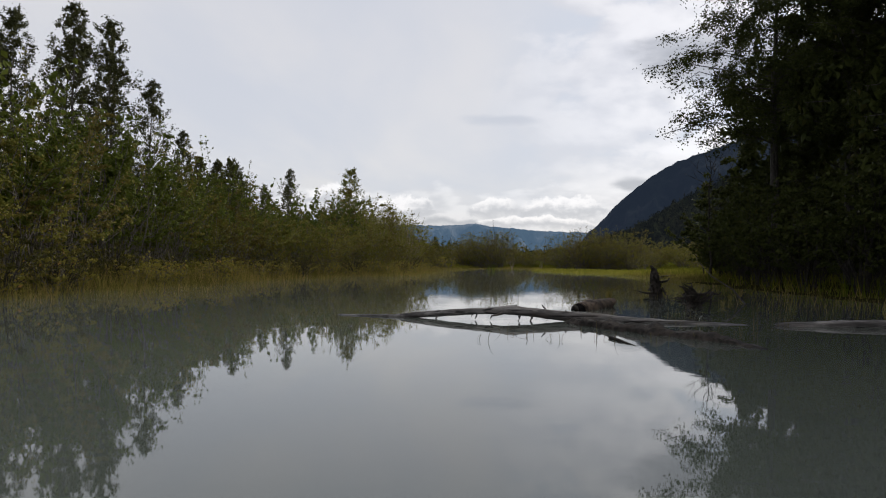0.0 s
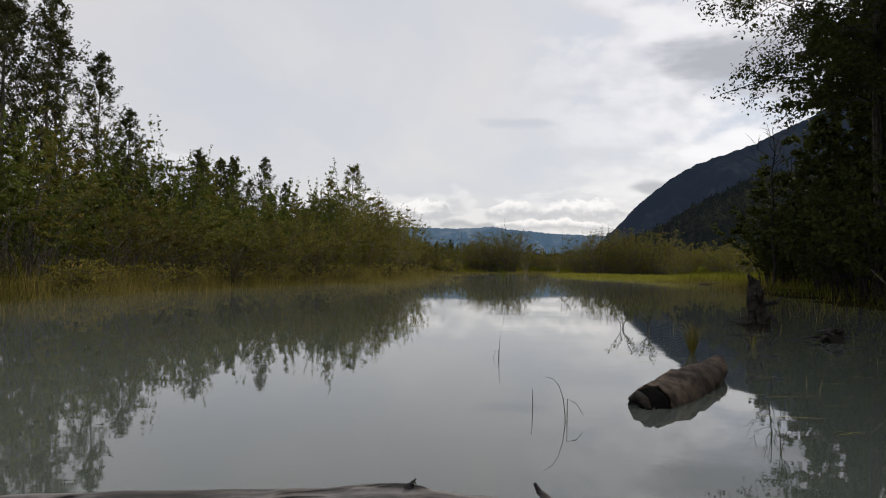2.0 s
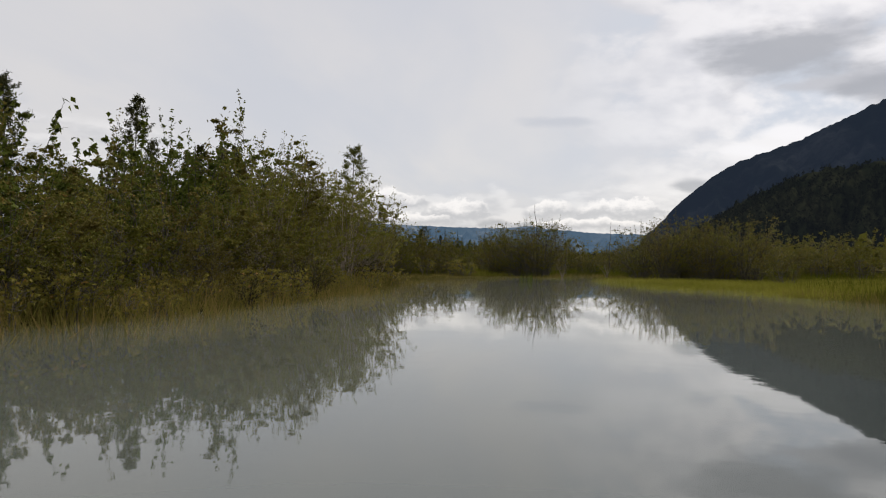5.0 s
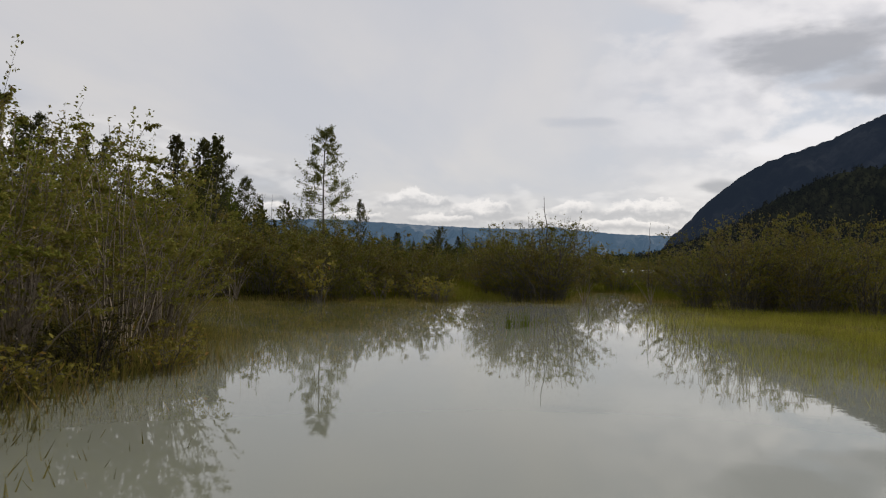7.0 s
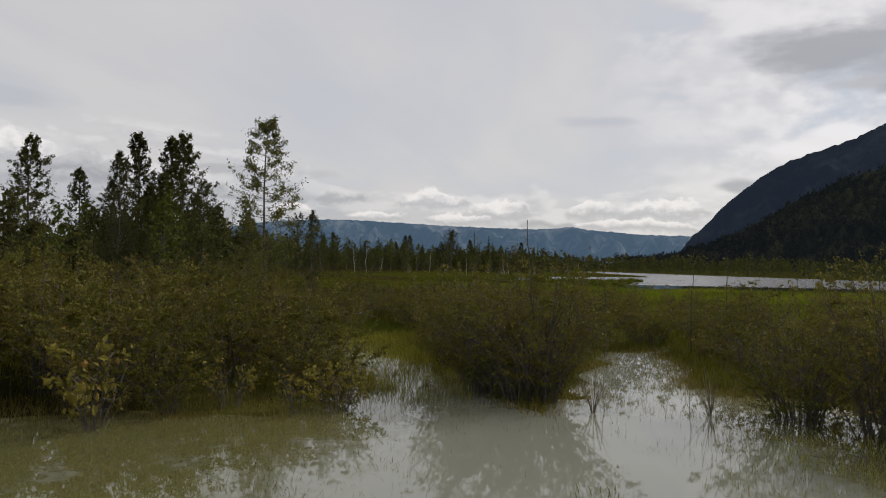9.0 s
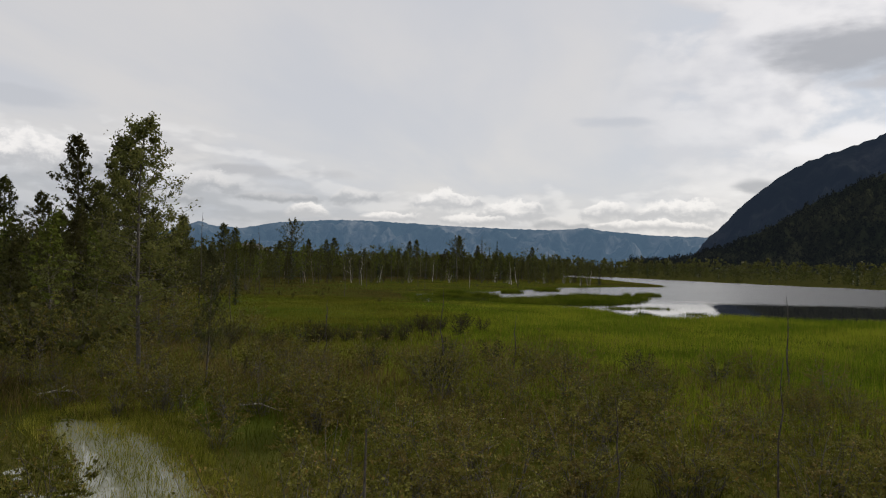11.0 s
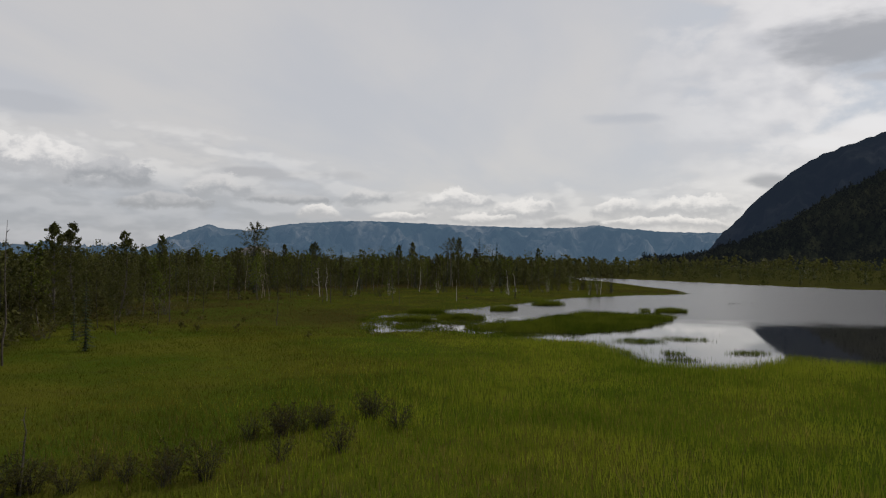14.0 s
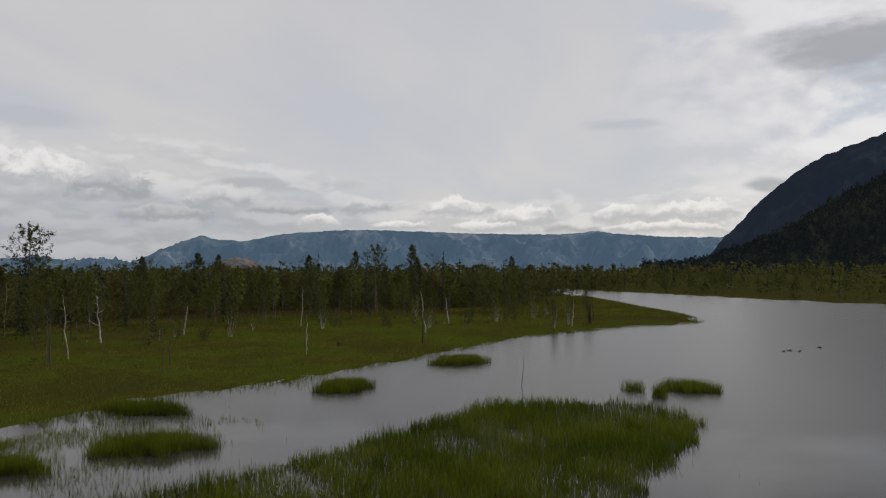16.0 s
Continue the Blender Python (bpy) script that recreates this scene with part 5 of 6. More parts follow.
woods(far_bank, g0.uniform(4.5, 9.5, len(far_bank)), 6, "broadleaf_wood", "wood along the far lake shore", M_LAKEWOOD, 60, 0.6, (0.28, 0.45))
fringe = scatter(4200, 16, 5, 420, 180, 640, lambda p: (gap_to(LAKE, p) < -5.5) & (gap_to(LAKE, p) > -13) & (p[:, 0] + 0.55 * p[:, 1] > 300) & (p[:, 1] > 190))
woods(fringe, g0.uniform(1.0, 3.6, len(fringe)), 17, "thicket", "low thicket along the far lake shore", M_LAKEWOOD, 26, 0.45, (0.4, 0.7))
behind = scatter(900, 7, -700, 420, 620, 1500, lambda p: np.ones(len(p), bool))
woods(behind, g0.uniform(9, 15, len(behind)), 8, "broadleaf_wood", "distant lowland wood under the mountains", M_WOOD, 26, 2.6, (0.3, 0.5))
west = scatter(500, 9, -420, -100, 60, 640, lambda p: np.ones(len(p), bool))
woods(west, g0.uniform(7, 12, len(west)), 10, "broadleaf_wood", "wood on the far side of the marsh", M_WOOD, 34, 1.4)
sp = np.concatenate([scatter(150, 11, -150, 0, 260, 520, forest_ground), scatter(160, 12, 20, 420, 240, 700, lambda p: (gap_to(LAKE, p) < -6) & (gap_to(LAKE, p) > -120) & (p[:, 0] + 0.55 * p[:, 1] > 300))])
spruce_wood(sp, 6 + 9 * g0.beta(1.5, 2.2, len(sp)), 13, "spruce_wood", "dark spruces scattered through the far woods")

# low scrub on the flats on both sides of the pond
flats = np.concatenate([scatter(2600, 74, -110, -20, -40, 98, lambda p: gap_to(POND, p) < -15), scatter(1900, 75, 24, 110, -40, 92, lambda p: gap_to(POND, p) < -9)])
woods(flats, 1.2 + 2.2 * g0.beta(1.5, 2.5, len(flats)), 76, "thicket", "low willow scrub covering the flats round the pond", M_HEDGE, 13, 0.7, (0.4, 0.7))
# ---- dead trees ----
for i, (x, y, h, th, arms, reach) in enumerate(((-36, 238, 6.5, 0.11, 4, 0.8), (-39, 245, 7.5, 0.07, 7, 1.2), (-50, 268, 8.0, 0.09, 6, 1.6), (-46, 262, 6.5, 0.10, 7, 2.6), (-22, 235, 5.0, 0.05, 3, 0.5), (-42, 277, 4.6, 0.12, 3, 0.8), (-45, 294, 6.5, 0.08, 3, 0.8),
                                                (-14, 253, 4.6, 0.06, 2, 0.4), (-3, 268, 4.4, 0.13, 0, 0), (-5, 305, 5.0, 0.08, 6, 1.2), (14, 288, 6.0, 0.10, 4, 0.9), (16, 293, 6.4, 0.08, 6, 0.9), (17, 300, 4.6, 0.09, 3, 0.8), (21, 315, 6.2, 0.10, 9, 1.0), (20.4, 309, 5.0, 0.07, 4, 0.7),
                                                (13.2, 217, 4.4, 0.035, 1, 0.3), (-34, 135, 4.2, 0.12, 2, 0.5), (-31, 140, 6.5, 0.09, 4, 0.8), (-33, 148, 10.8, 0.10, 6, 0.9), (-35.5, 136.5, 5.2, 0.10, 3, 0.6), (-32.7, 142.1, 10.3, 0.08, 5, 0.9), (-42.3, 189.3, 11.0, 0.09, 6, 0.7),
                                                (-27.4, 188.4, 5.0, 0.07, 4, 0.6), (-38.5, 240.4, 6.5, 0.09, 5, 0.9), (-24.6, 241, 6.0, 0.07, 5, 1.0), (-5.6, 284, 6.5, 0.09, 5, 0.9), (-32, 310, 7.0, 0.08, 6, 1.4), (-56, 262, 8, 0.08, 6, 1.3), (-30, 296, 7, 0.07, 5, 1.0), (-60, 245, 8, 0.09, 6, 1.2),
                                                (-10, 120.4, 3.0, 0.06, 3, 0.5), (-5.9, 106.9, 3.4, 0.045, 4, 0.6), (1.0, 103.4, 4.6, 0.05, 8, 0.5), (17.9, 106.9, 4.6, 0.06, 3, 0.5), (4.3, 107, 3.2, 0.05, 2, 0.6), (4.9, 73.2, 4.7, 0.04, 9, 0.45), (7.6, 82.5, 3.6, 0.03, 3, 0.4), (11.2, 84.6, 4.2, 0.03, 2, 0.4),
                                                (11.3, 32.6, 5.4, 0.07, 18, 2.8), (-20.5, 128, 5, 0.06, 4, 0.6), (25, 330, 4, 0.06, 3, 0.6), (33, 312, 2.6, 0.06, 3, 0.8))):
    # these trunks get darker wood; at x 11.3 it paints in the bank's shade
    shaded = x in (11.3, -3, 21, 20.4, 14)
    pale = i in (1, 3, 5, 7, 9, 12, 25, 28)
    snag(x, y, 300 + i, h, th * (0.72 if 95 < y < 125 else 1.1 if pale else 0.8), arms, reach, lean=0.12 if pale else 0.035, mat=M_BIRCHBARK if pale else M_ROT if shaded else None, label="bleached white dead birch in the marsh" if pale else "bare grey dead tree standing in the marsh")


# crooked bleached birches along the wood's edge
g3 = random.Random(41)
for i in range(16):
    y = g3.uniform(238, 352)
    x = float(np.interp(y, (238, 290, 320, 352), (-60, -62, -48, -12))) + g3.uniform(-14, 14)
    snag(x, y, 380 + i, g3.uniform(4.5, 9.0), g3.uniform(0.05, 0.09), g3.randrange(4, 9), g3.uniform(1.0, 2.6), 0.16, M_PALESTEM if i % 3 else M_DEAD, "bleached crooked dead birch at the wood's edge" if i % 3 else "bare grey dead tree at the wood's edge")


# ---- grass, sedge and reed: uncounted blades ----
def blades(name, pts, heights, width, lean, mat, label, seed, sink=0.03):
    """Single tapering blades, each leaning its own way, rooted in the ground or the shallows."""
    g = np.random.default_rng(seed)
    n = len(pts)
    base = np.column_stack([pts, np.maximum(land(pts), -0.10) - sink])
    a = g.uniform(0, 2 * np.pi, n)
    side = np.column_stack([np.cos(a), np.sin(a), np.zeros(n)]) * (width * g.uniform(0.6, 1.3, n))[:, None] * 0.5
    h = np.asarray(heights)[:, None]
    tip = base + np.column_stack([g.normal(0, lean, n), g.normal(0, lean, n), np.ones(n)]) * h
    v = np.stack([base - side, base + side, tip], 1).reshape(-1, 3)
    return tagged(new(name, mesh_of(name, v, np.arange(n * 3).reshape(-1, 3), mat)), label, "grass", kind="stuff")


def patchy(p, f, s):
    return 0.5 + 0.33 * wave(p, f, s)


g1 = np.random.default_rng(91)
# flooded grass along the pond's edges
p = scatter(420000, 21, -11, 22, 8, 96, lambda q: (gap_to(POND, q) < 2.4) & (gap_to(POND, q) > -2.0))
d = gap_to(POND, p)
keep = g1.uniform(0, 1, len(p)) < np.interp(d, (-2, -0.5, 0.6, 1.6, 2.4), (0.8, 1.0, 0.9, 0.35, 0.03)) * np.clip(1.5 * patchy(p, 0.7, 1.0) + 0.6 * patchy(p, 2.1, 3.0) - 0.3, 0.10, 1) * np.interp(p[:, 0], (0, 8), (1, 0.6)) * np.where((p[:, 0] > 4) & (p[:, 1] < 31), 0.10, 1.0) + np.interp(p[:, 1], (34, 44, 58), (0, 0.3, 0.4)) * (d < 0.5)
p = p[keep]
blades("shore_grass", p, g1.uniform(0.3, 1.0, len(p)) * np.interp(p[:, 1], (30, 52), (0.50, 0.30)) * np.clip(0.55 + 0.5 * patchy(p, 1.6, 2.0), 0.4, 1.1), 0.02, 0.34, M_SHORE, "yellow-green flooded grass along the pond's edge", 22)
p = scatter(120000, 50, -11, 1, 8, 56, lambda q: (gap_to(POND, q) < 1.3) & (gap_to(POND, q) > -1.9) & (q[:, 0] < np.interp(q[:, 1], (8, 30, 56), (-3, -1, 1))))
p = p[g1.uniform(0, 1, len(p)) < np.interp(gap_to(POND, p), (-1.9, -0.4, 0.4, 1.3), (0.7, 1.0, 0.7, 0.05)) * np.clip(1.4 * patchy(p, 0.9, 2.7) + 0.2, 0.25, 1)]
blades("shore_grass", p, g1.uniform(0.3, 0.75, len(p)) * np.interp(gap_to(POND, p), (-1.9, 0, 1.3), (1.0, 0.8, 0.45)), 0.018, 0.3, M_SHORE, "yellowish tall grass along the foot of the bank", 51)
STRIP = np.array([(6.6, 52), (8.6, 46), (11, 43), (15, 44), (21, 58), (21, 69.5), (9, 70), (6.8, 62)], float)
p = scatter(190000, 23, 5, 22, 42, 71, lambda q: gap_to(STRIP, q) > 0)
p = p[g1.uniform(0, 1, len(p)) < np.interp(gap_to(STRIP, p), (0, 1.5, 4), (0.10, 0.6, 1.0)) * np.clip(2.4 * patchy(p, 0.9, 1.4) + 0.06 * (p[:, 0] - 14) - 0.2, 0.05, 1)]
blades("flooded_sedge", p, g1.uniform(0.10, 0.38, len(p)), 0.017, 0.3, M_STRIP, "bright flooded sedge in shallow water", 24)
p = scatter(90000, 25, -10, 12, 51, 79, lambda q: (gap_to(POND, q) > 0.1) & (patchy(q, 0.7, 2.2) + 0.4 * patchy(q, 1.9, 0.4) > 0.62))
p = p[g1.uniform(0, 1, len(p)) < np.interp(p[:, 0], (-10, -4, -1, 2, 6, 9, 12), (1.0, 0.9, 0.4, 0.06, 0.06, 0.4, 0.8)) * np.interp(p[:, 1], (51, 57, 66, 72), (0.25, 0.5, 0.8, 1.0))]
blades("emergent_sedge", p, g1.uniform(0.12, 0.32, len(p)), 0.014, 0.12, M_SHORE, "thin sedge stalks standing in the shallows", 26)
OPENING = np.array([(0.8, 71), (0, 74), (-1.6, 78), (-4.2, 83), (-8.2, 88), (-12, 91), (-12.4, 94.4), (-9, 95.4), (-6.2, 92.8), (-3.8, 88.8), (-0.4, 84), (1.2, 79.5), (2.8, 76), (3.6, 72)], float)
p = scatter(110000, 54, -13, 4, 70, 96, lambda q: gap_to(OPENING, q) > 0)
p = p[g1.uniform(0, 1, len(p)) < np.clip(1.3 * patchy(p, 1.1, 0.9) + 0.5 * patchy(p, 2.7, 2.0) - 0.25, 0.06, 0.95) * np.interp(p[:, 1], (71, 76, 84), (0.45, 0.75, 1.0))]
blades("flooded_sedge", p, g1.uniform(0.15, 0.50, len(p)), 0.022, 0.35, M_STRIP, "pale flooded sedge between the willow bushes", 55)
p = scatter(60000, 48, -12, 20, 50, 97, lambda q: (gap_to(POND, q) > -0.6) & (gap_to(POND, q) < 2.2))
p = p[g1.uniform(0, 1, len(p)) < np.interp(gap_to(POND, p), (-0.6, 0.3, 1.2, 2.2), (1, 0.9, 0.45, 0.06)) * np.clip(1.5 * patchy(p, 1.3, 0.6) - 0.1, 0.08, 1)]
blades("drowned_grass", p, g1.uniform(0.08, 0.30, len(p)), 0.018, 0.4, M_SHORE, "olive grass standing in the flooded margin", 49)
p = scatter(260000, 38, -12, 22, 50, 72, lambda q: (gap_to(POND, q) > 0.0) & ((0.16 * q[:, 1] - q[:, 0] > 7.2) | (q[:, 0] + 0.05 * q[:, 1] > 12)))
p = p[g1.uniform(0, 1, len(p)) < np.clip(1.5 * patchy(p, 0.8, 3.1) + 0.7 * patchy(p, 2.3, 1.2) - 0.75, 0.04, 0.9)]
blades("drowned_grass", p, g1.uniform(0.10, 0.24, len(p)), 0.02, 0.55, M_SHORE, "olive mats of drowned grass in the shallows", 39)
p = scatter(9000, 44, 2.8, 8.2, 11, 24, lambda q: gap_to(POND, q) > 0)
p = p[g1.uniform(0, 1, len(p)) < np.interp(p[:, 0], (2.8, 4.5, 7), (0.01, 0.10, 0.35)) * np.clip(1.6 * patchy(p, 1.1, 0.7) - 0.3, 0.02, 1)]
blades("emergent_sedge", p, g1.uniform(0.12, 0.38, len(p)), 0.010, 0.25, M_SHORE, "sparse olive sedge standing in shaded water", 45)
# banks under the shrubs
p = scatter(60000, 27, -22, 26, 8, 98, lambda q: (gap_to(POND, q) < -0.5) & (gap_to(POND, q) > -11))
blades("bank_grass", p, g1.uniform(0.2, 0.6, len(p)), 0.03, 0.25, M_MEADOW, "rank grass on the banks under the shrubs", 28)
p = scatter(90000, 46, -32, 34, 72, 101, lambda q: gap_to(POND, q) < -0.3)
p = p[g1.uniform(0, 1, len(p)) < np.clip(1.4 * patchy(p, 0.6, 2.0), 0.35, 1)]
blades("bank_grass", p, g1.uniform(0.2, 0.7, len(p)) * np.clip(0.5 + 0.6 * patchy(p, 0.9, 4.0), 0.4, 1.1), 0.035, 0.3, M_MEADOW, "rough olive grass between the willow bushes", 47)
# the marsh meadow
p = scatter(360000, 29, -48, 62, 92, 186, lambda q: (gap_to(MEADOW, q) > -1) & (gap_to(LAKE, q) < 0.6) & (gap_to(POND, q) < 0))
tall = np.clip(0.62 + 0.22 * wave(p, 0.11, 3.0) + 0.012 * (p[:, 0] + 4), 0.35, 1.1)
p, tall = p[(r := g1.uniform(0, 1, len(p))) < np.clip(tall + 0.35, 0.4, 1)], tall[r < np.clip(tall + 0.35, 0.4, 1)]
dry_side = p[:, 0] + g1.normal(0, 5.0, len(p)) < -4 + 3.5 * wave(p, 0.10, 2.0) + 0.10 * (150 - p[:, 1])
blades("rough_meadow", p[dry_side], (tall * g1.uniform(0.4, 0.9, len(p)) * 0.7)[dry_side], 0.044, 0.2, M_MEADOW, "rough olive-green meadow grass", 37)
p, tall = p[~dry_side], tall[~dry_side]
rim = g1.uniform(0, 1, len(p)) < np.interp(p[:, 0], (34, 62), (1, 0))
p, tall = p[rim], tall[rim]
blades("sedge_meadow", p, tall * g1.uniform(0.5, 1.0, len(p)) * 0.8, 0.044, 0.16, M_SEDGE, "lush green sedge meadow", 30)
p = scatter(230000, 31, -86, 44, 176, 366, lambda q: (gap_to(MEADOW, q) > -2) & (gap_to(LAKE, q) < 0.5))
browned = gap_to(MEADOW, p) + g1.normal(0, 4.0, len(p)) + 6 * wave(p, 0.09, 4.0) < 36
blades("brown_heath", p[browned], g1.uniform(0.10, 0.30, browned.sum()), 0.05, 0.3, M_HEATH, "brownish rough grass at the foot of the woods", 73)
p = p[~browned]
blades("spit_grass", p, g1.uniform(0.10, 0.30, len(p)), 0.07, 0.2, M_SPIT, "short patchy green and brown grass on the marsh spit", 32)
p = scatter(60000, 35, -12, 46, 328, 480, lambda q: (gap_to(MEADOW, q) > -6) & (gap_to(LAKE, q) < 0.5))
blades("spit_grass", p, g1.uniform(0.15, 0.4, len(p)), 0.12, 0.2, M_SPIT, "rough grass on the far end of the spit", 36)
p = scatter(90000, 56, 5, 330, 200, 600, lambda q: (gap_to(LAKE, q) < 0.2) & (gap_to(LAKE, q) > -8) & (q[:, 0] + 0.55 * q[:, 1] > 300))
blades("shore_grass", p, g1.uniform(0.3, 0.7, len(p)), 0.16, 0.25, M_MEADOW, "olive grass along the far lake shore", 57)
# dry brown grass among the sedge near the willows
p = scatter(120000, 58, -34, 40, 93, 132, lambda q: (gap_to(MEADOW, q) > -6) & (gap_to(POND, q) < -0.2))
p = p[g1.uniform(0, 1, len(p)) < np.clip(1.9 * patchy(p, 0.33, 2.4) + 0.8 * patchy(p, 1.0, 0.3) - 0.95, 0.03, 1) * np.interp(p[:, 1] + 0.25 * p[:, 0], (93, 104, 118, 130), (1.0, 0.9, 0.35, 0.08))]
blades("dry_grass", p, g1.uniform(0.3, 0.85, len(p)), 0.035, 0.3, M_DRY, "brown dry grass patches in the meadow", 59)
p = scatter(150000, 33, -8, 28, 185, 228, lambda q: gap_to(ISLAND, q) + 0.32 * wave(q, 0.9, 1.5) + 0.2 * wave(q, 2.3, 4.0) > -0.2)
p = p[g1.uniform(0, 1, len(p)) < np.clip(patchy(p, 0.6, 5) + 0.7, 0.6, 1)]
blades("reed_bed", p, g1.uniform(0.4, 1.15, len(p)) * np.clip(0.78 + 0.25 * wave(p, 0.4, 2) + 0.22 * wave(p, 1.7, 3.3), 0.3, 1.25), 0.045, 0.22, M_REED, "dense green reed bed standing in the lake", 34)
for i, (x, y, rx, ry, dens) in enumerate(((-7, 207, 3.4, 2.4, 1.7), (-12.2, 201.6, 2.4, 1.6, 1.5), (-13.6, 217.6, 3.8, 1.7, 1.2), (-2.5, 229.5, 2.7, 2.6, 1.5), (4.7, 248.5, 2.8, 3.2, 1.4), (26, 232.5, 2.3, 2.4, 1.0), (21.5, 232, 1.1, 1.2, 0.6), (23.3, 229, 0.7, 0.9, 1.2),
                                              (16, 181, 2.6, 3.0, 0.35), (21, 184, 3.0, 2.0, 0.25), (18, 170, 1.4, 1.6, 0.35), (25, 172, 2.2, 1.5, 0.35), (28.5, 169, 1.6, 1.0, 0.3), (-12, 191, 2.6, 3.0, 0.35), (-8, 190, 2.0, 2.4, 0.25), (2, 184.5, 4.0, 1.6, 0.5), (-16, 205, 1.4, 4.0, 0.5), (18, 165.5, 2.0, 1.2, 0.4))):
    n = int(rx * ry * 3.14 * 170 * dens)
    a, r = g1.uniform(0, 6.283, n), np.sqrt(g1.uniform(0, 1, n))
    r = r * (0.82 + 0.22 * np.sin(2 * a + 1.7 * i) + 0.16 * np.sin(5 * a + 2 * i) + 0.12 * np.sin(11 * a + 3 * i)) + g1.normal(0, 0.06, n)
    q = np.column_stack([x + rx * r * np.cos(a), y + ry * r * np.sin(a)])
    blades("reed_clump", q, g1.uniform(0.5, 1.2, n) * (1 if dens > 0.5 else 0.5), 0.036, 0.2, M_REED, "clump of green reeds standing in the lake", 40 + i)
p = scatter(60000, 66, -23, -3, 180, 216, lambda q: (gap_to(LAKE, q) > -0.5) & (gap_to(ISLAND, q) < -2) & (patchy(q, 0.5, 0.8) + 0.5 * patchy(q, 1.4, 2.9) > 0.72))
p = p[g1.uniform(0, 1, len(p)) < np.interp(p[:, 0], (-20, -10, -3), (0.9, 0.5, 0.05))]
blades("emergent_reed", p, g1.uniform(0.2, 0.55, len(p)), 0.035, 0.25, M_REED, "flooded sedge at the shallow end of the lake", 67)
p = scatter(70000, 63, -22, 30, 160, 236, lambda q: (gap_to(LAKE, q) > 0.2) & (gap_to(ISLAND, q) < -1) & (patchy(q, 0.55, 2.6) + 0.55 * patchy(q, 1.7, 0.9) > 1.0))
p = p[g1.uniform(0, 1, len(p)) < np.interp(gap_to(LAKE, p), (0, 3, 9), (0.8, 0.35, 0.04)) * np.interp(p[:, 0], (-6, 8), (1.0, 0.45))]
blades("emergent_reed", p, g1.uniform(0.25, 0.7, len(p)), 0.035, 0.22, M_REED, "sparse reeds scattered through the lake's shallows", 64)
p = scatter(260000, 61, -24, 46, 158, 320, lambda q: (gap_to(LAKE, q) > -1.2) & (gap_to(LAKE, q) < 2.0))
p = p[g1.uniform(0, 1, len(p)) < np.interp(gap_to(LAKE, p), (-1.2, 0, 0.8, 2.0), (0.5, 1.0, 0.5, 0.03)) * np.clip(1.7 * patchy(p, 0.5, 1.1) - 0.15, 0.1, 1)]
blades("shore_reed", p, g1.uniform(0.3, 0.85, len(p)), 0.035, 0.2, M_REED, "reeds fringing the lake shore", 62)


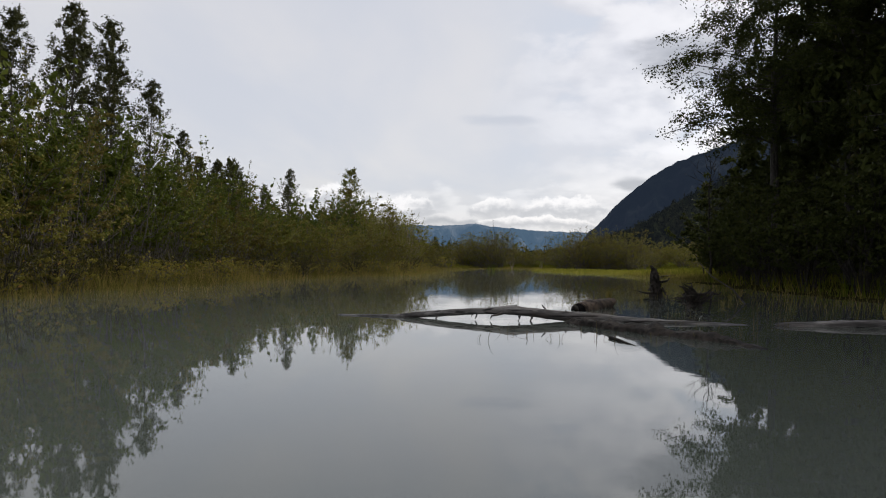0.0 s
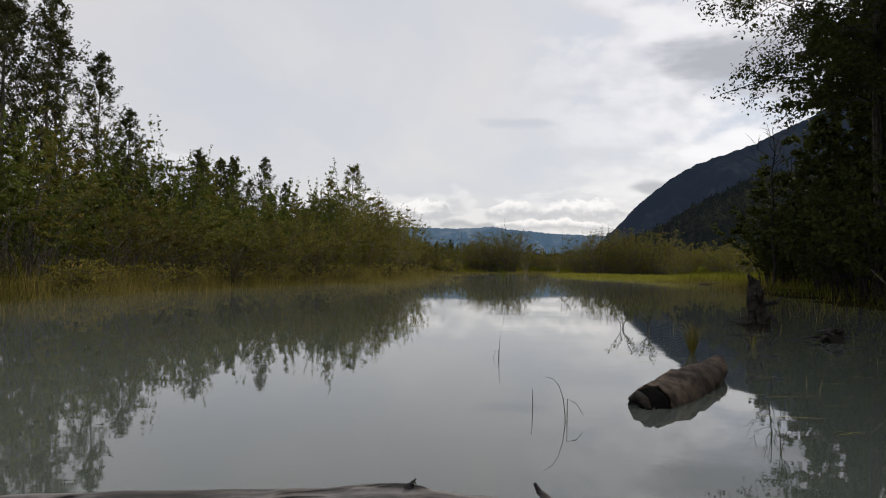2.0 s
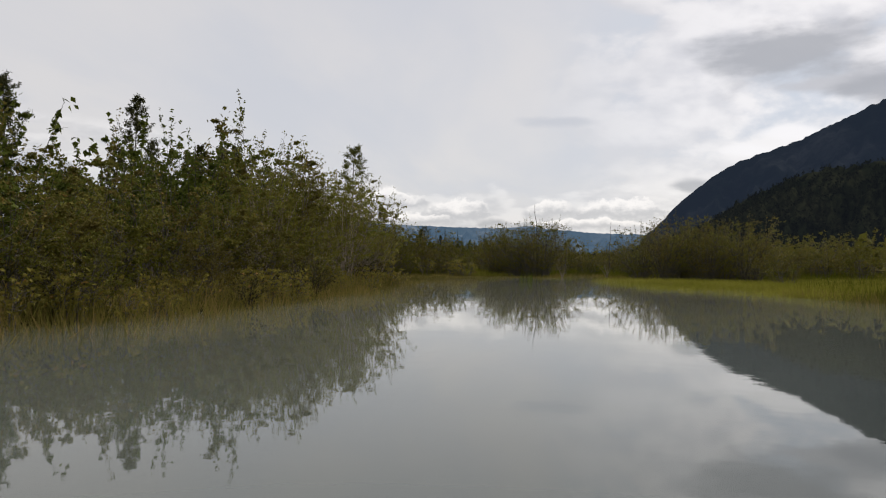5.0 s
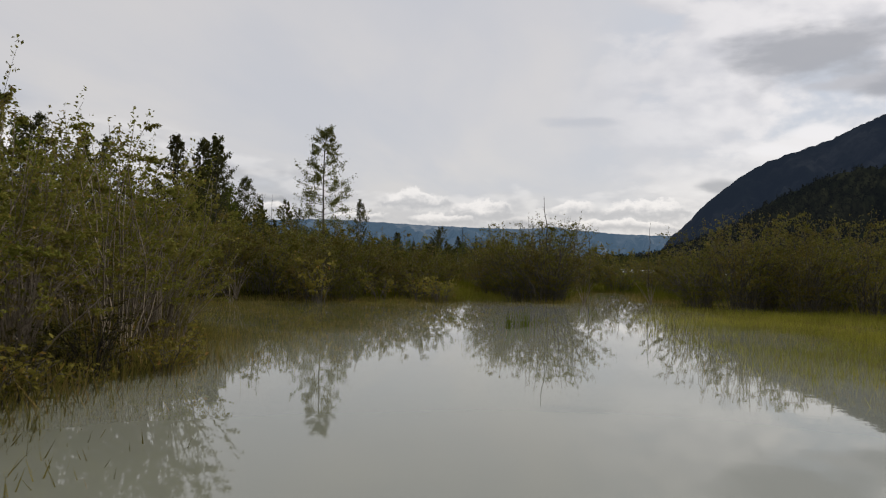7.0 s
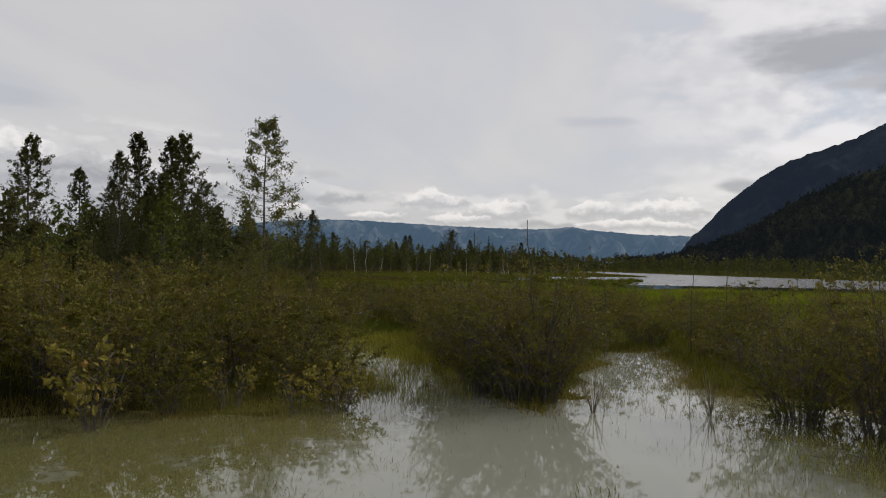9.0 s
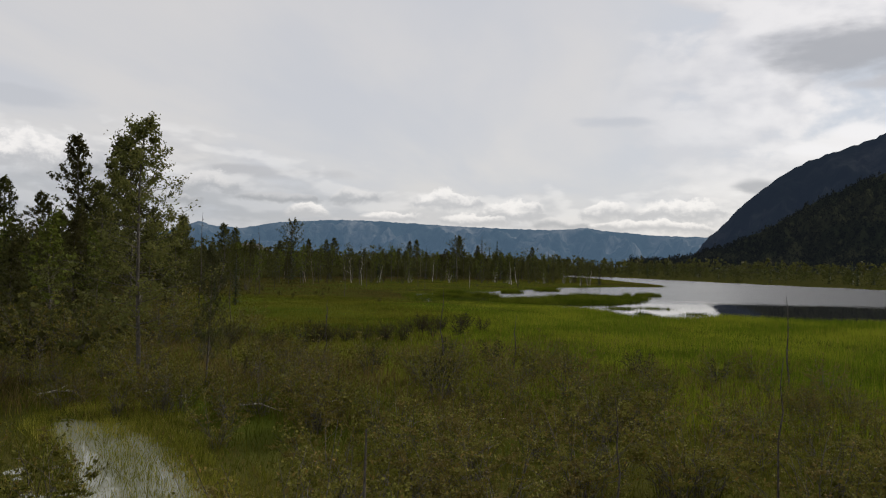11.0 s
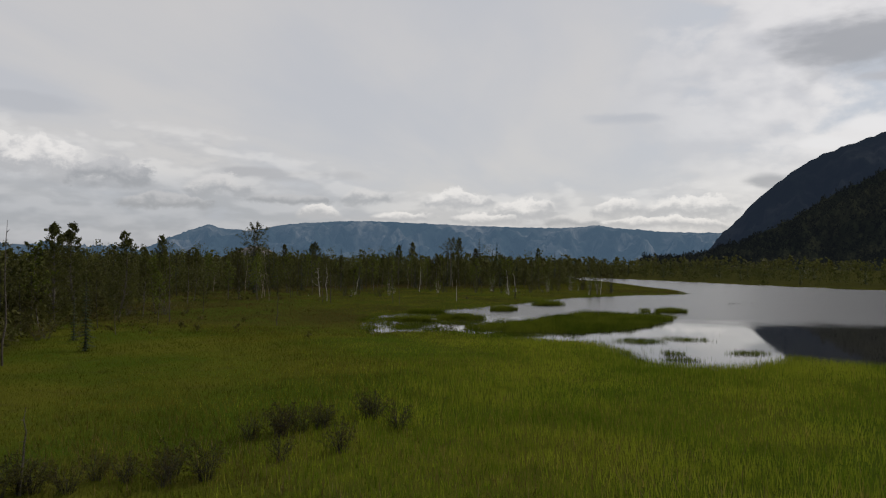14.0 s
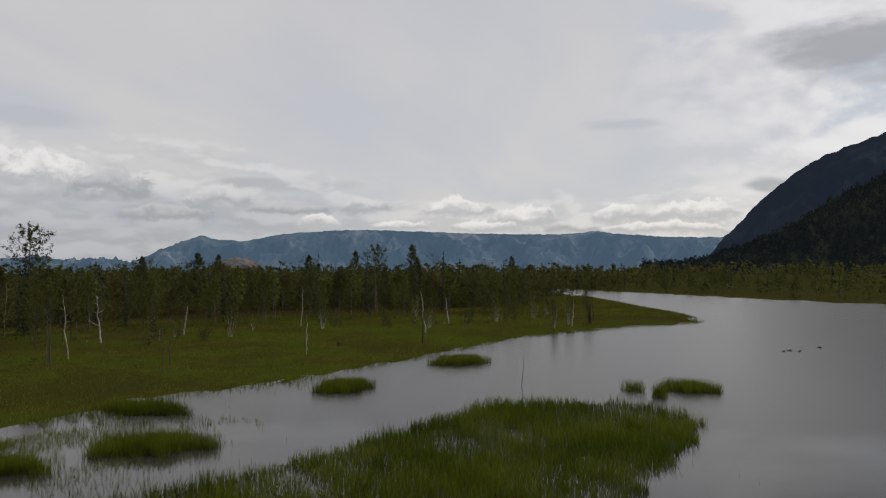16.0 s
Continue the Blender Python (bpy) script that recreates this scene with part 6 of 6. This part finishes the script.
# ---- driftwood in the pond ----
def log(name, line, radii, mat, label, category="log", sides=16, rough=0.06, seed=1, stubs=(), hollow=0.0, rings=56):
    """A fallen trunk: a tapered body furrowed along its grain, uneven broken ends, and stubs of its branches."""
    g = np.random.default_rng(seed)
    line, radii = np.array(line, float), np.array(radii, float)
    t = np.linspace(0, 1, rings)
    s = np.linspace(0, 1, len(line))
    path = np.column_stack([np.interp(t, s, line[:, j]) for j in range(3)])
    k = np.array([0.25, 0.5, 0.25])
    for j in range(3):
        path[1:-1, j] = np.convolve(path[:, j], k, "valid")
    rad = np.interp(t, s, radii)
    v, f = tube(path, rad, sides)
    v = v.reshape(rings, sides, 3)
    a = np.arange(sides) * 2 * np.pi / sides
    length = np.linalg.norm(np.diff(path, axis=0), axis=1).sum()
    gnarl = np.array([noise.fractal(Vector(q) * 6.0, 0.7, 2.3, 6) for q in v.reshape(-1, 3)]).reshape(rings, sides)
    furrow = np.array([noise.fractal(Vector((math.cos(b) * 3.2, math.sin(b) * 3.2, u * length * 1.6 + seed)), 0.8, 2.1, 4) for u in t for b in a]).reshape(rings, sides)
    knots = np.sin(t * 9.0 + seed) * np.sin(t * 23.0 + 2 * seed)
    bumps = 1 + gnarl * rough * 2.6 + furrow * rough * 3.2 + knots[:, None] * rough * 0.8 + g.normal(0, rough * 0.22, (rings, sides))
    v = path[:, None] + (v - path[:, None]) * bumps[..., None]
    ragged = g.normal(0, 1, sides)
    v[0] += (path[0] - path[1]) * (ragged * 0.45)[:, None]
    v[-1] += (path[-1] - path[-2]) * (ragged * 0.45)[:, None]
    ends = np.array([v[0].mean(0) + (path[0] - path[1]) * (0.15 - hollow), v[-1].mean(0) + (path[-1] - path[-2]) * 0.15])
    verts = np.concatenate([v.reshape(-1, 3), ends])
    bm = bmesh.new()
    made = [bm.verts.new(p) for p in verts]
    for q in f:
        if len(set(q)) == 4 and max(q) < rings * sides and (q[1] - q[0]) % sides in (1, (1 - sides) % sides) and q[3] - q[0] == sides:
            bm.faces.new([made[i] for i in q])
    for j in range(sides):
        bm.faces.new((made[rings * sides], made[(j + 1) % sides], made[j]))
        o = (rings - 1) * sides
        bm.faces.new((made[rings * sides + 1], made[o + j], made[o + (j + 1) % sides]))
    root = new(name)
    me = bpy.data.meshes.new("trunk")
    bm.to_mesh(me)
    bm.free()
    for poly in me.polygons:
        poly.use_smooth = True
    me.materials.append(mat)
    part("trunk", me, root)
    for a, b, r in stubs:
        a, b = np.array(a, float), np.array(b, float)
        u = np.linspace(0, 1, 5)[:, None]
        stub = a + (b - a) * u + g.normal(0, 0.10, (5, 3)) * np.linalg.norm(b - a) * np.sin(u * 3.1) * 0.6
        part("branch_stub", mesh_of("branch_stub", *tube(stub, np.array([1.25, 0.9, 0.75, 0.6, 0.3]) * r, 8), mat, True), root)
    return tagged(root, label, category)


log("fallen_log", [(-1.20, 9.14, 0.004), (-0.86, 9.05, 0.0), (-0.54, 8.97, 0.008), (-0.24, 8.89, 0.038), (0.045, 8.833, 0.067), (0.32, 8.80, 0.091), (0.59, 8.767, 0.106), (0.80, 8.75, 0.116), (0.98, 8.746, 0.098), (1.24, 8.742, 0.075),
                   (1.50, 8.739, 0.048), (1.76, 8.735, 0.036), (2.02, 8.731, 0.022), (2.28, 8.728, 0.010), (2.53, 8.724, 0.002), (2.80, 8.70, -0.004), (3.2, 8.68, -0.008), (3.5, 8.66, -0.02)],
    (0.008, 0.020, 0.025, 0.034, 0.037, 0.038, 0.043, 0.052, 0.049, 0.055, 0.060, 0.057, 0.050, 0.044, 0.040, 0.036, 0.030, 0.016), M_LOG, "long weathered grey log lying across the water", seed=3, rough=0.05, rings=110, sides=20,
    stubs=(((0.68, 8.70, 0.085), (0.54, 8.64, 0.015), 0.017), ((0.40, 8.77, 0.07), (0.375, 8.74, 0.012), 0.012), ((0.345, 8.77, 0.06), (0.335, 8.75, 0.032), 0.007), ((0.88, 8.71, 0.065), (0.86, 8.68, -0.02), 0.013), ((1.02, 8.71, 0.055), (1.00, 8.68, -0.03), 0.012),
           ((1.20, 8.74, 0.11), (1.135, 8.73, 0.185), 0.013), ((1.42, 8.74, 0.095), (1.40, 8.73, 0.135), 0.013), ((0.83, 8.75, 0.155), (0.85, 8.745, 0.185), 0.014), ((2.9, 8.70, 0.02), (2.94, 8.68, 0.10), 0.007), ((-0.05, 8.84, 0.03), (-0.08, 8.83, -0.01), 0.012)))
log("pale_log", [(3.75, 8.62, 0.0), (4.4, 8.6, 0.02), (5.4, 8.7, 0.03), (6.6, 8.9, 0.0)], (0.035, 0.05, 0.05, 0.04), M_LOG, "pale thin log lying in the shallows", seed=4)
log("sunken_log", [(1.40, 8.66, -0.03), (1.55, 8.22, -0.035), (1.72, 7.85, -0.04), (2.0, 7.4, -0.045), (2.28, 6.95, -0.05), (2.5, 6.5, -0.06), (2.72, 6.0, -0.11)], (0.05, 0.105, 0.115, 0.12, 0.12, 0.105, 0.06), M_ROT, "rotten dark log half sunk under the water", rough=0.11, seed=6, rings=80, sides=20)
broken = log("broken_log", [(1.93, 10.82, -0.005), (2.12, 11.10, 0.0), (2.36, 11.48, 0.02), (2.56, 11.82, 0.05), (2.66, 12.02, 0.075), (2.72, 12.18, 0.10)], (0.112, 0.128, 0.112, 0.085, 0.055, 0.018), M_BARKLOG, "short broken brown log with a rotten hollow end", rough=0.042, hollow=9.0, seed=7, rings=70, sides=24)
# a ragged black cup that puts the hollow's shade into the broken end
hollow_line = np.array([(1.912, 10.795, -0.004), (1.96, 10.865, -0.004), (2.02, 10.95, -0.002), (2.08, 11.04, 0.0)])
hollow_v, hollow_f = tube(hollow_line, np.array([0.100, 0.094, 0.07, 0.02]), 8)
hollow_v = hollow_v + np.random.default_rng(17).normal(0, 0.006, hollow_v.shape)
part("rotten_heart", mesh_of("rotten_heart", hollow_v, hollow_f, M_HOLLOW, True), broken, "black cup painted as the hollow's shade")
part("bark_flap", mesh_of("bark_flap", *tube(np.array([(1.84, 10.90, 0.02), (1.86, 10.82, 0.05), (1.88, 10.76, 0.035), (1.90, 10.72, 0.0)]), (0.012, 0.028, 0.026, 0.010), 8), M_ROT, True), broken, "rotten dark bark flap")
log("floating_stick", [(1.50, 6.86, 0.012), (1.53, 6.6, 0.008), (1.58, 6.25, -0.004)], (0.014, 0.011, 0.006), M_ROT, "dark stick floating by the sunken log", "stick", seed=8)


def root_wad(x, y, high, wide, seed, label, arms, lift=0.0):
    """A dead stump: a lumpy, split body and a tangle of bent, tapering roots."""
    g = np.random.default_rng(seed)
    root = new("tree_stump")
    t = np.linspace(0, 1, 9)[:, None]
    line = np.array([0, 0, 1.0]) * high * t + np.cumsum(g.normal(0, 0.035 * wide, (9, 3)), 0) * np.array([1, 1, 0])
    line[0, 2] = -0.15
    body, faces = tube(line, np.array([0.34, 0.26, 0.20, 0.19, 0.15, 0.17, 0.12, 0.13, 0.03]) * wide * 0.75, 8)
    body = body + g.normal(0, 0.022 * wide, body.shape)
    part("trunk", mesh_of("trunk", body, faces, M_ROT), root)
    for i in range(arms):
        a, z = g.uniform(0, 6.28), g.uniform(0.02, 0.8) ** 1.4 * high
        o = np.array([math.cos(a), math.sin(a), 0])
        p = np.array([0, 0, z])
        q = p + o * wide * g.uniform(0.3, 0.75) + np.array([0, 0, g.uniform(-0.3, 0.4) * high + lift * g.uniform(0, 1) * high])
        bend = [p + (q - p) * u + g.normal(0, 0.05 * wide, 3) * math.sin(u * 3.1) for u in (0, 0.3, 0.6, 0.85, 1)]
        r = wide * g.uniform(0.022, 0.055)
        part("dead_root", mesh_of("dead_root", *tube(np.array(bend), np.array([1, 0.75, 0.5, 0.3, 0.1]) * r, 6), M_ROT), root)
    root.matrix_basis = pose(x, y, -0.02)
    return tagged(root, label, "stump", "stumps in the pond")


root_wad(4.45, 15.9, 0.66, 0.74, 1, "upright dark stump with gnarled roots in water", 16)
root_wad(3.95, 11.9, 0.32, 0.66, 2, "tangled dark root wad standing in shallow water", 26, lift=0.55)
root_wad(4.6, 14.6, 0.14, 0.6, 3, "low dark root tangle at the waterline", 8)
log("leaning_branch", [(5.3, 13.4, -0.02), (5.1, 13.5, 0.25), (4.75, 13.6, 0.48), (4.6, 13.8, 0.72)], (0.014, 0.012, 0.009, 0.004), M_DEAD, "bent dead branch rising from the bank", "branch", seed=12)
log("bank_branch", [(11.0, 39.4, 0.03), (11.6, 39.6, 0.06), (12.3, 39.9, 0.12)], (0.05, 0.05, 0.02), M_ROT, "dark driftwood lying at the grass edge", "branch", seed=13)
# wood pieces standing in for the small dark ducks on the lake
for i, (x, y) in enumerate(((41.5, 264), (42.4, 265), (43.4, 264.3), (47, 269))):
    log("driftwood", [(x, y, -0.02), (x + 0.3, y + 0.2, 0.06), (x + 0.4 + 0.2 * (i % 2), y, 0.16)], (0.05, 0.10, 0.04), M_ROT, "dark duck-like shapes lying low in the lake", "driftwood", seed=20 + i)
for x, y, s in ((-13, 263, 0.6), (-4, 300, 0.5), (-7, 303, 0.7), (2, 306, 0.5), (-39, 262, 0.5)):
    root_wad(x, y, 0.9 * s, 1.6 * s, int(abs(x) * 7 + y), "dark upturned root wad in the marsh grass", 9).location.z = 0.2


for i, (x, y, turn, size) in enumerate(((-13.4, 95.6, -12, 1.5), (-10.4, 97.6, 20, 0.9), (-5.2, 94.9, 8, 1.4), (-8.6, 96.4, -50, 0.9), (-2.6, 96.6, 35, 1.0), (4.4, 95.2, -30, 0.9))):
    stick = log("fallen_branch", [(-0.9, 0, 0.02), (-0.3, 0.08, 0.16), (0.3, 0.03, 0.22), (0.9, -0.1, 0.06)], (0.035, 0.030, 0.022, 0.008), M_BIRCHBARK, "bleached fallen branch lying in the grass", "branch", seed=60 + i, sides=8,
                stubs=(((-0.2, 0.07, 0.16), (-0.05, 0.22, 0.34), 0.012), ((0.35, 0.02, 0.20), (0.6, 0.10, 0.36), 0.010)))
    stick.matrix_basis = pose(x, y, 0.25, 0, 0, turn) @ Matrix.Scale(size, 4)


# ---- twigs and stalks in the pond ----
def leafy_twig(x, y, high, seed, leaves, reach):
    g = np.random.default_rng(seed)
    wood, pts = [], []
    for k in range(5):
        a = g.uniform(0, 6.28)
        t = np.linspace(0, 1, 6)[:, None]
        line = np.array([math.cos(a), math.sin(a), 0]) * reach * t ** 1.3 * g.uniform(0.4, 1) + np.array([0, 0, 1.0]) * high * t * g.uniform(0.6, 1) + g.normal(0, 0.01, (6, 3))
        line[0] = (0, 0, -0.1)
        wood.append(tube(line, np.linspace(0.0042, 0.0014, 6), 4))
        s = g.uniform(0.3, 1.0, leaves // 5)
        pts.append(np.column_stack([np.interp(s, t[:, 0], line[:, j]) for j in range(3)]) + g.normal(0, 0.018, (leaves // 5, 3)))
    root = plant("flooded_sapling", merge(wood), leaves_at(g, np.concatenate(pts), 0.026), M_BARK, M_ALDER, "small leafy sapling standing in the water", "sapling", "saplings in the pond")
    root.matrix_basis = pose(x, y, 0)


leafy_twig(2.82, 15.75, 0.34, 5, 120, 0.28)
leafy_twig(3.04, 15.45, 0.38, 6, 100, 0.14)


def stalks(x, y, seed, n, high, spread, label="few dark bent sedge stalks in the water"):
    g = np.random.default_rng(seed)
    root = new("sedge_stalks")
    for k in range(n):
        b = np.array([g.normal(0, spread), g.normal(0, spread), -0.05])
        a, h = g.uniform(0, 6.28), high * g.uniform(0.5, 1.0)
        o = np.array([math.cos(a), math.sin(a), 0]) * h * g.uniform(0.1, 0.9)
        t = np.linspace(0, 1, 6)[:, None]
        o = o * g.uniform(0.3, 0.8)
        if k % 2:
            # a broken stalk: its upper half hangs over sharply
            bend = b + np.array([0, 0, 1.0]) * h * 0.75
            spine = np.array([b, b + (bend - b) * 0.5 + g.normal(0, 0.006, 3), bend, bend + (o + np.array([0, 0, -0.1 * h])) * 0.7, bend + o * 1.2 + np.array([0, 0, -g.uniform(0.1, 0.5) * h])])
            part("stalk", mesh_of("stalk", *tube(spine, np.linspace(0.0024, 0.0009, 5), 4), M_STALK), root)
            continue
        part("stalk", mesh_of("stalk", *tube(b + np.array([0, 0, 1.35]) * h * np.sin(t * g.uniform(1.1, 1.65)) + o * t ** 2.2, np.linspace(0.0024, 0.0008, 6), 4), M_STALK), root)
    root.matrix_basis = pose(x, y, 0)
    return tagged(root, label, "sedge", "sedge stalks in the pond")


M_STALK = grass_material("dark_stalks", (0.03, 0.035, 0.012), (0.06, 0.07, 0.02), (0.12, 0.09, 0.04), 0.2)
for i, (x, y, n, h, s) in enumerate(((0.74, 6.95, 5, 0.14, 0.05), (0.62, 7.15, 4, 0.12, 0.06), (1.25, 12.67, 2, 0.24, 0.01), (1.31, 10.66, 1, 0.16, 0.01), (1.44, 10.41, 2, 0.22, 0.01), (0.35, 6.5, 2, 0.14, 0.03), (1.0, 6.6, 4, 0.13, 0.06), (1.45, 6.9, 4, 0.15, 0.08), (1.75, 6.5, 6, 0.2, 0.1),
                                     (2.4, 6.9, 6, 0.2, 0.12), (1.3, 7.4, 3, 0.12, 0.06), (2.6, 8.2, 6, 0.2, 0.15), (3.0, 9.4, 6, 0.22, 0.15), (2.2, 9.9, 3, 0.2, 0.08), (3.3, 10.6, 6, 0.2, 0.2), (3.6, 8.3, 7, 0.3, 0.2), (4.4, 9.4, 8, 0.3, 0.3), (2.9, 7.2, 6, 0.2, 0.2), (4.9, 11, 8, 0.3, 0.3))):
    stalks(x, y, 500 + i, n, h, s)


g4 = np.random.default_rng(905)
n = 130
a = g4.normal(0, 0.35, n)
at = np.column_stack([g4.uniform(2.2, 5.6, n), g4.uniform(9.2, 13.6, n), np.full(n, 0.003)])
way = np.column_stack([np.cos(a), np.sin(a), np.zeros(n)]) * g4.uniform(0.03, 0.16, (n, 1))
across = np.column_stack([-np.sin(a), np.cos(a), np.zeros(n)]) * 0.0022
straw = np.stack([at - way - across, at + way - across * 0.4, at + way + across * 0.4, at - way + across], 1).reshape(-1, 3)
tagged(new("floating_straw", mesh_of("floating_straw", straw, np.arange(n * 4).reshape(-1, 4), M_STRIP)), "pale straws floating on the shaded water", "straw", kind="stuff")


def reed_tuft(x, y, seed, n, high, spread):
    g = np.random.default_rng(seed)
    root = new("reed_tuft")
    for k in range(n):
        a = g.uniform(0, 6.28)
        side = np.array([math.cos(a), math.sin(a), 0]) * 0.010
        base = np.array([g.normal(0, spread), g.normal(0, spread), -0.1])
        top = base + np.array([g.normal(0, 0.14), g.normal(0, 0.14), 1.0]) * g.uniform(0.5, 1.0) * high
        mid = base + (top - base) * 0.55 + np.array([g.normal(0, 0.02), g.normal(0, 0.02), 0])
        part("blade", mesh_of("blade", [base - side, base + side, mid + side * 0.8, mid - side * 0.8, top + side * 0.1, top - side * 0.1], np.array([(0, 1, 2, 3), (3, 2, 4, 5)]), M_REED), root)
    root.matrix_basis = pose(x, y, 0)
    return tagged(root, "tuft of bright green reeds in the pond", "reed", "reed tufts in the pond")


for i, (x, y, n, h, s) in enumerate(((3.45, 58.0, 26, 0.62, 0.10), (3.85, 58.6, 34, 0.66, 0.16), (1.94, 60.5, 30, 0.32, 0.2), (4.4, 60.4, 12, 0.4, 0.12), (0.9, 55.2, 6, 0.2, 0.05), (7.4, 79.5, 30, 0.4, 0.3), (6.0, 64.5, 16, 0.3, 0.3))):
    reed_tuft(x, y, 600 + i, n, h, s)


def tussock(x, y, seed, n, high, reach):
    """A drooping tussock of fine sedge."""
    g = np.random.default_rng(seed)
    vs = []
    for k in range(n):
        a, h, w = g.uniform(0, 6.28), high * g.uniform(0.6, 1.0), reach * g.uniform(0.3, 1.0)
        o, sd = np.array([math.cos(a), math.sin(a), 0]), np.array([-math.sin(a), math.cos(a), 0]) * 0.0022
        t = np.array([0.0, 0.4, 0.75, 1.0])
        line = o * (w * t ** 1.6)[:, None] + np.array([0, 0, 1.0]) * (h * np.sin(t * 2.2))[:, None] - (0, 0, 0.04)
        for i in range(3):
            vs += [line[i] - sd * (1 - t[i]), line[i] + sd * (1 - t[i]), line[i + 1] + sd * (1.02 - t[i + 1]), line[i + 1] - sd * (1.02 - t[i + 1])]
    vs = np.array(vs)
    ob = new("sedge_tussock", mesh_of("sedge_tussock", vs, np.arange(len(vs)).reshape(-1, 4), M_SHORE))
    ob.matrix_basis = pose(x, y, 0)
    return tagged(ob, "drooping tussock of fine yellow-green sedge", "sedge", "sedge tussocks in the pond")


for i, (x, y, n, h, w) in enumerate(((2.88, 13.3, 110, 0.33, 0.42), (3.6, 13.9, 36, 0.18, 0.26), (4.6, 12.6, 70, 0.16, 0.22), (5.4, 14.4, 90, 0.2, 0.25), (4.9, 17.4, 80, 0.2, 0.25), (6.2, 16.0, 100, 0.24, 0.3))):
    tussock(x, y, 700 + i, n, h, w)


def bare_shrub(x, y, high, seed, n):
    """A dead willow: a fan of bare grey shoots from one stool."""
    g = np.random.default_rng(seed)
    root = new("dead_shrub")
    for k in range(n):
        a, h = g.uniform(0, 6.28), high * g.uniform(0.5, 1.0)
        t = np.linspace(0, 1, 5)[:, None]
        line = np.array([math.cos(a), math.sin(a), 0]) * h * g.uniform(0.15, 0.7) * t ** 1.3 + np.array([0, 0, 1.0]) * h * t + g.normal(0, 0.02, (5, 3)) * t
        line[0, 2] = -0.1
        part("shoot", mesh_of("shoot", *tube(line, np.linspace(0.014, 0.004, 5), 4), M_PALESTEM), root)
    root.matrix_basis = pose(x, y, max(float(land([(x, y)])[0]), -0.1))
    return tagged(root, "bare dead willow shrub with grey shoots", "dead shrub", "dead shrubs at the marsh edge")


for i, (x, y, h, n) in enumerate(((-7.3, 67.6, 2.2, 13), (-6.6, 65.2, 1.4, 8), (9.2, 71.6, 1.5, 9), (6.4, 71.2, 1.3, 8))):
    bare_shrub(x, y, h, 800 + i, n)
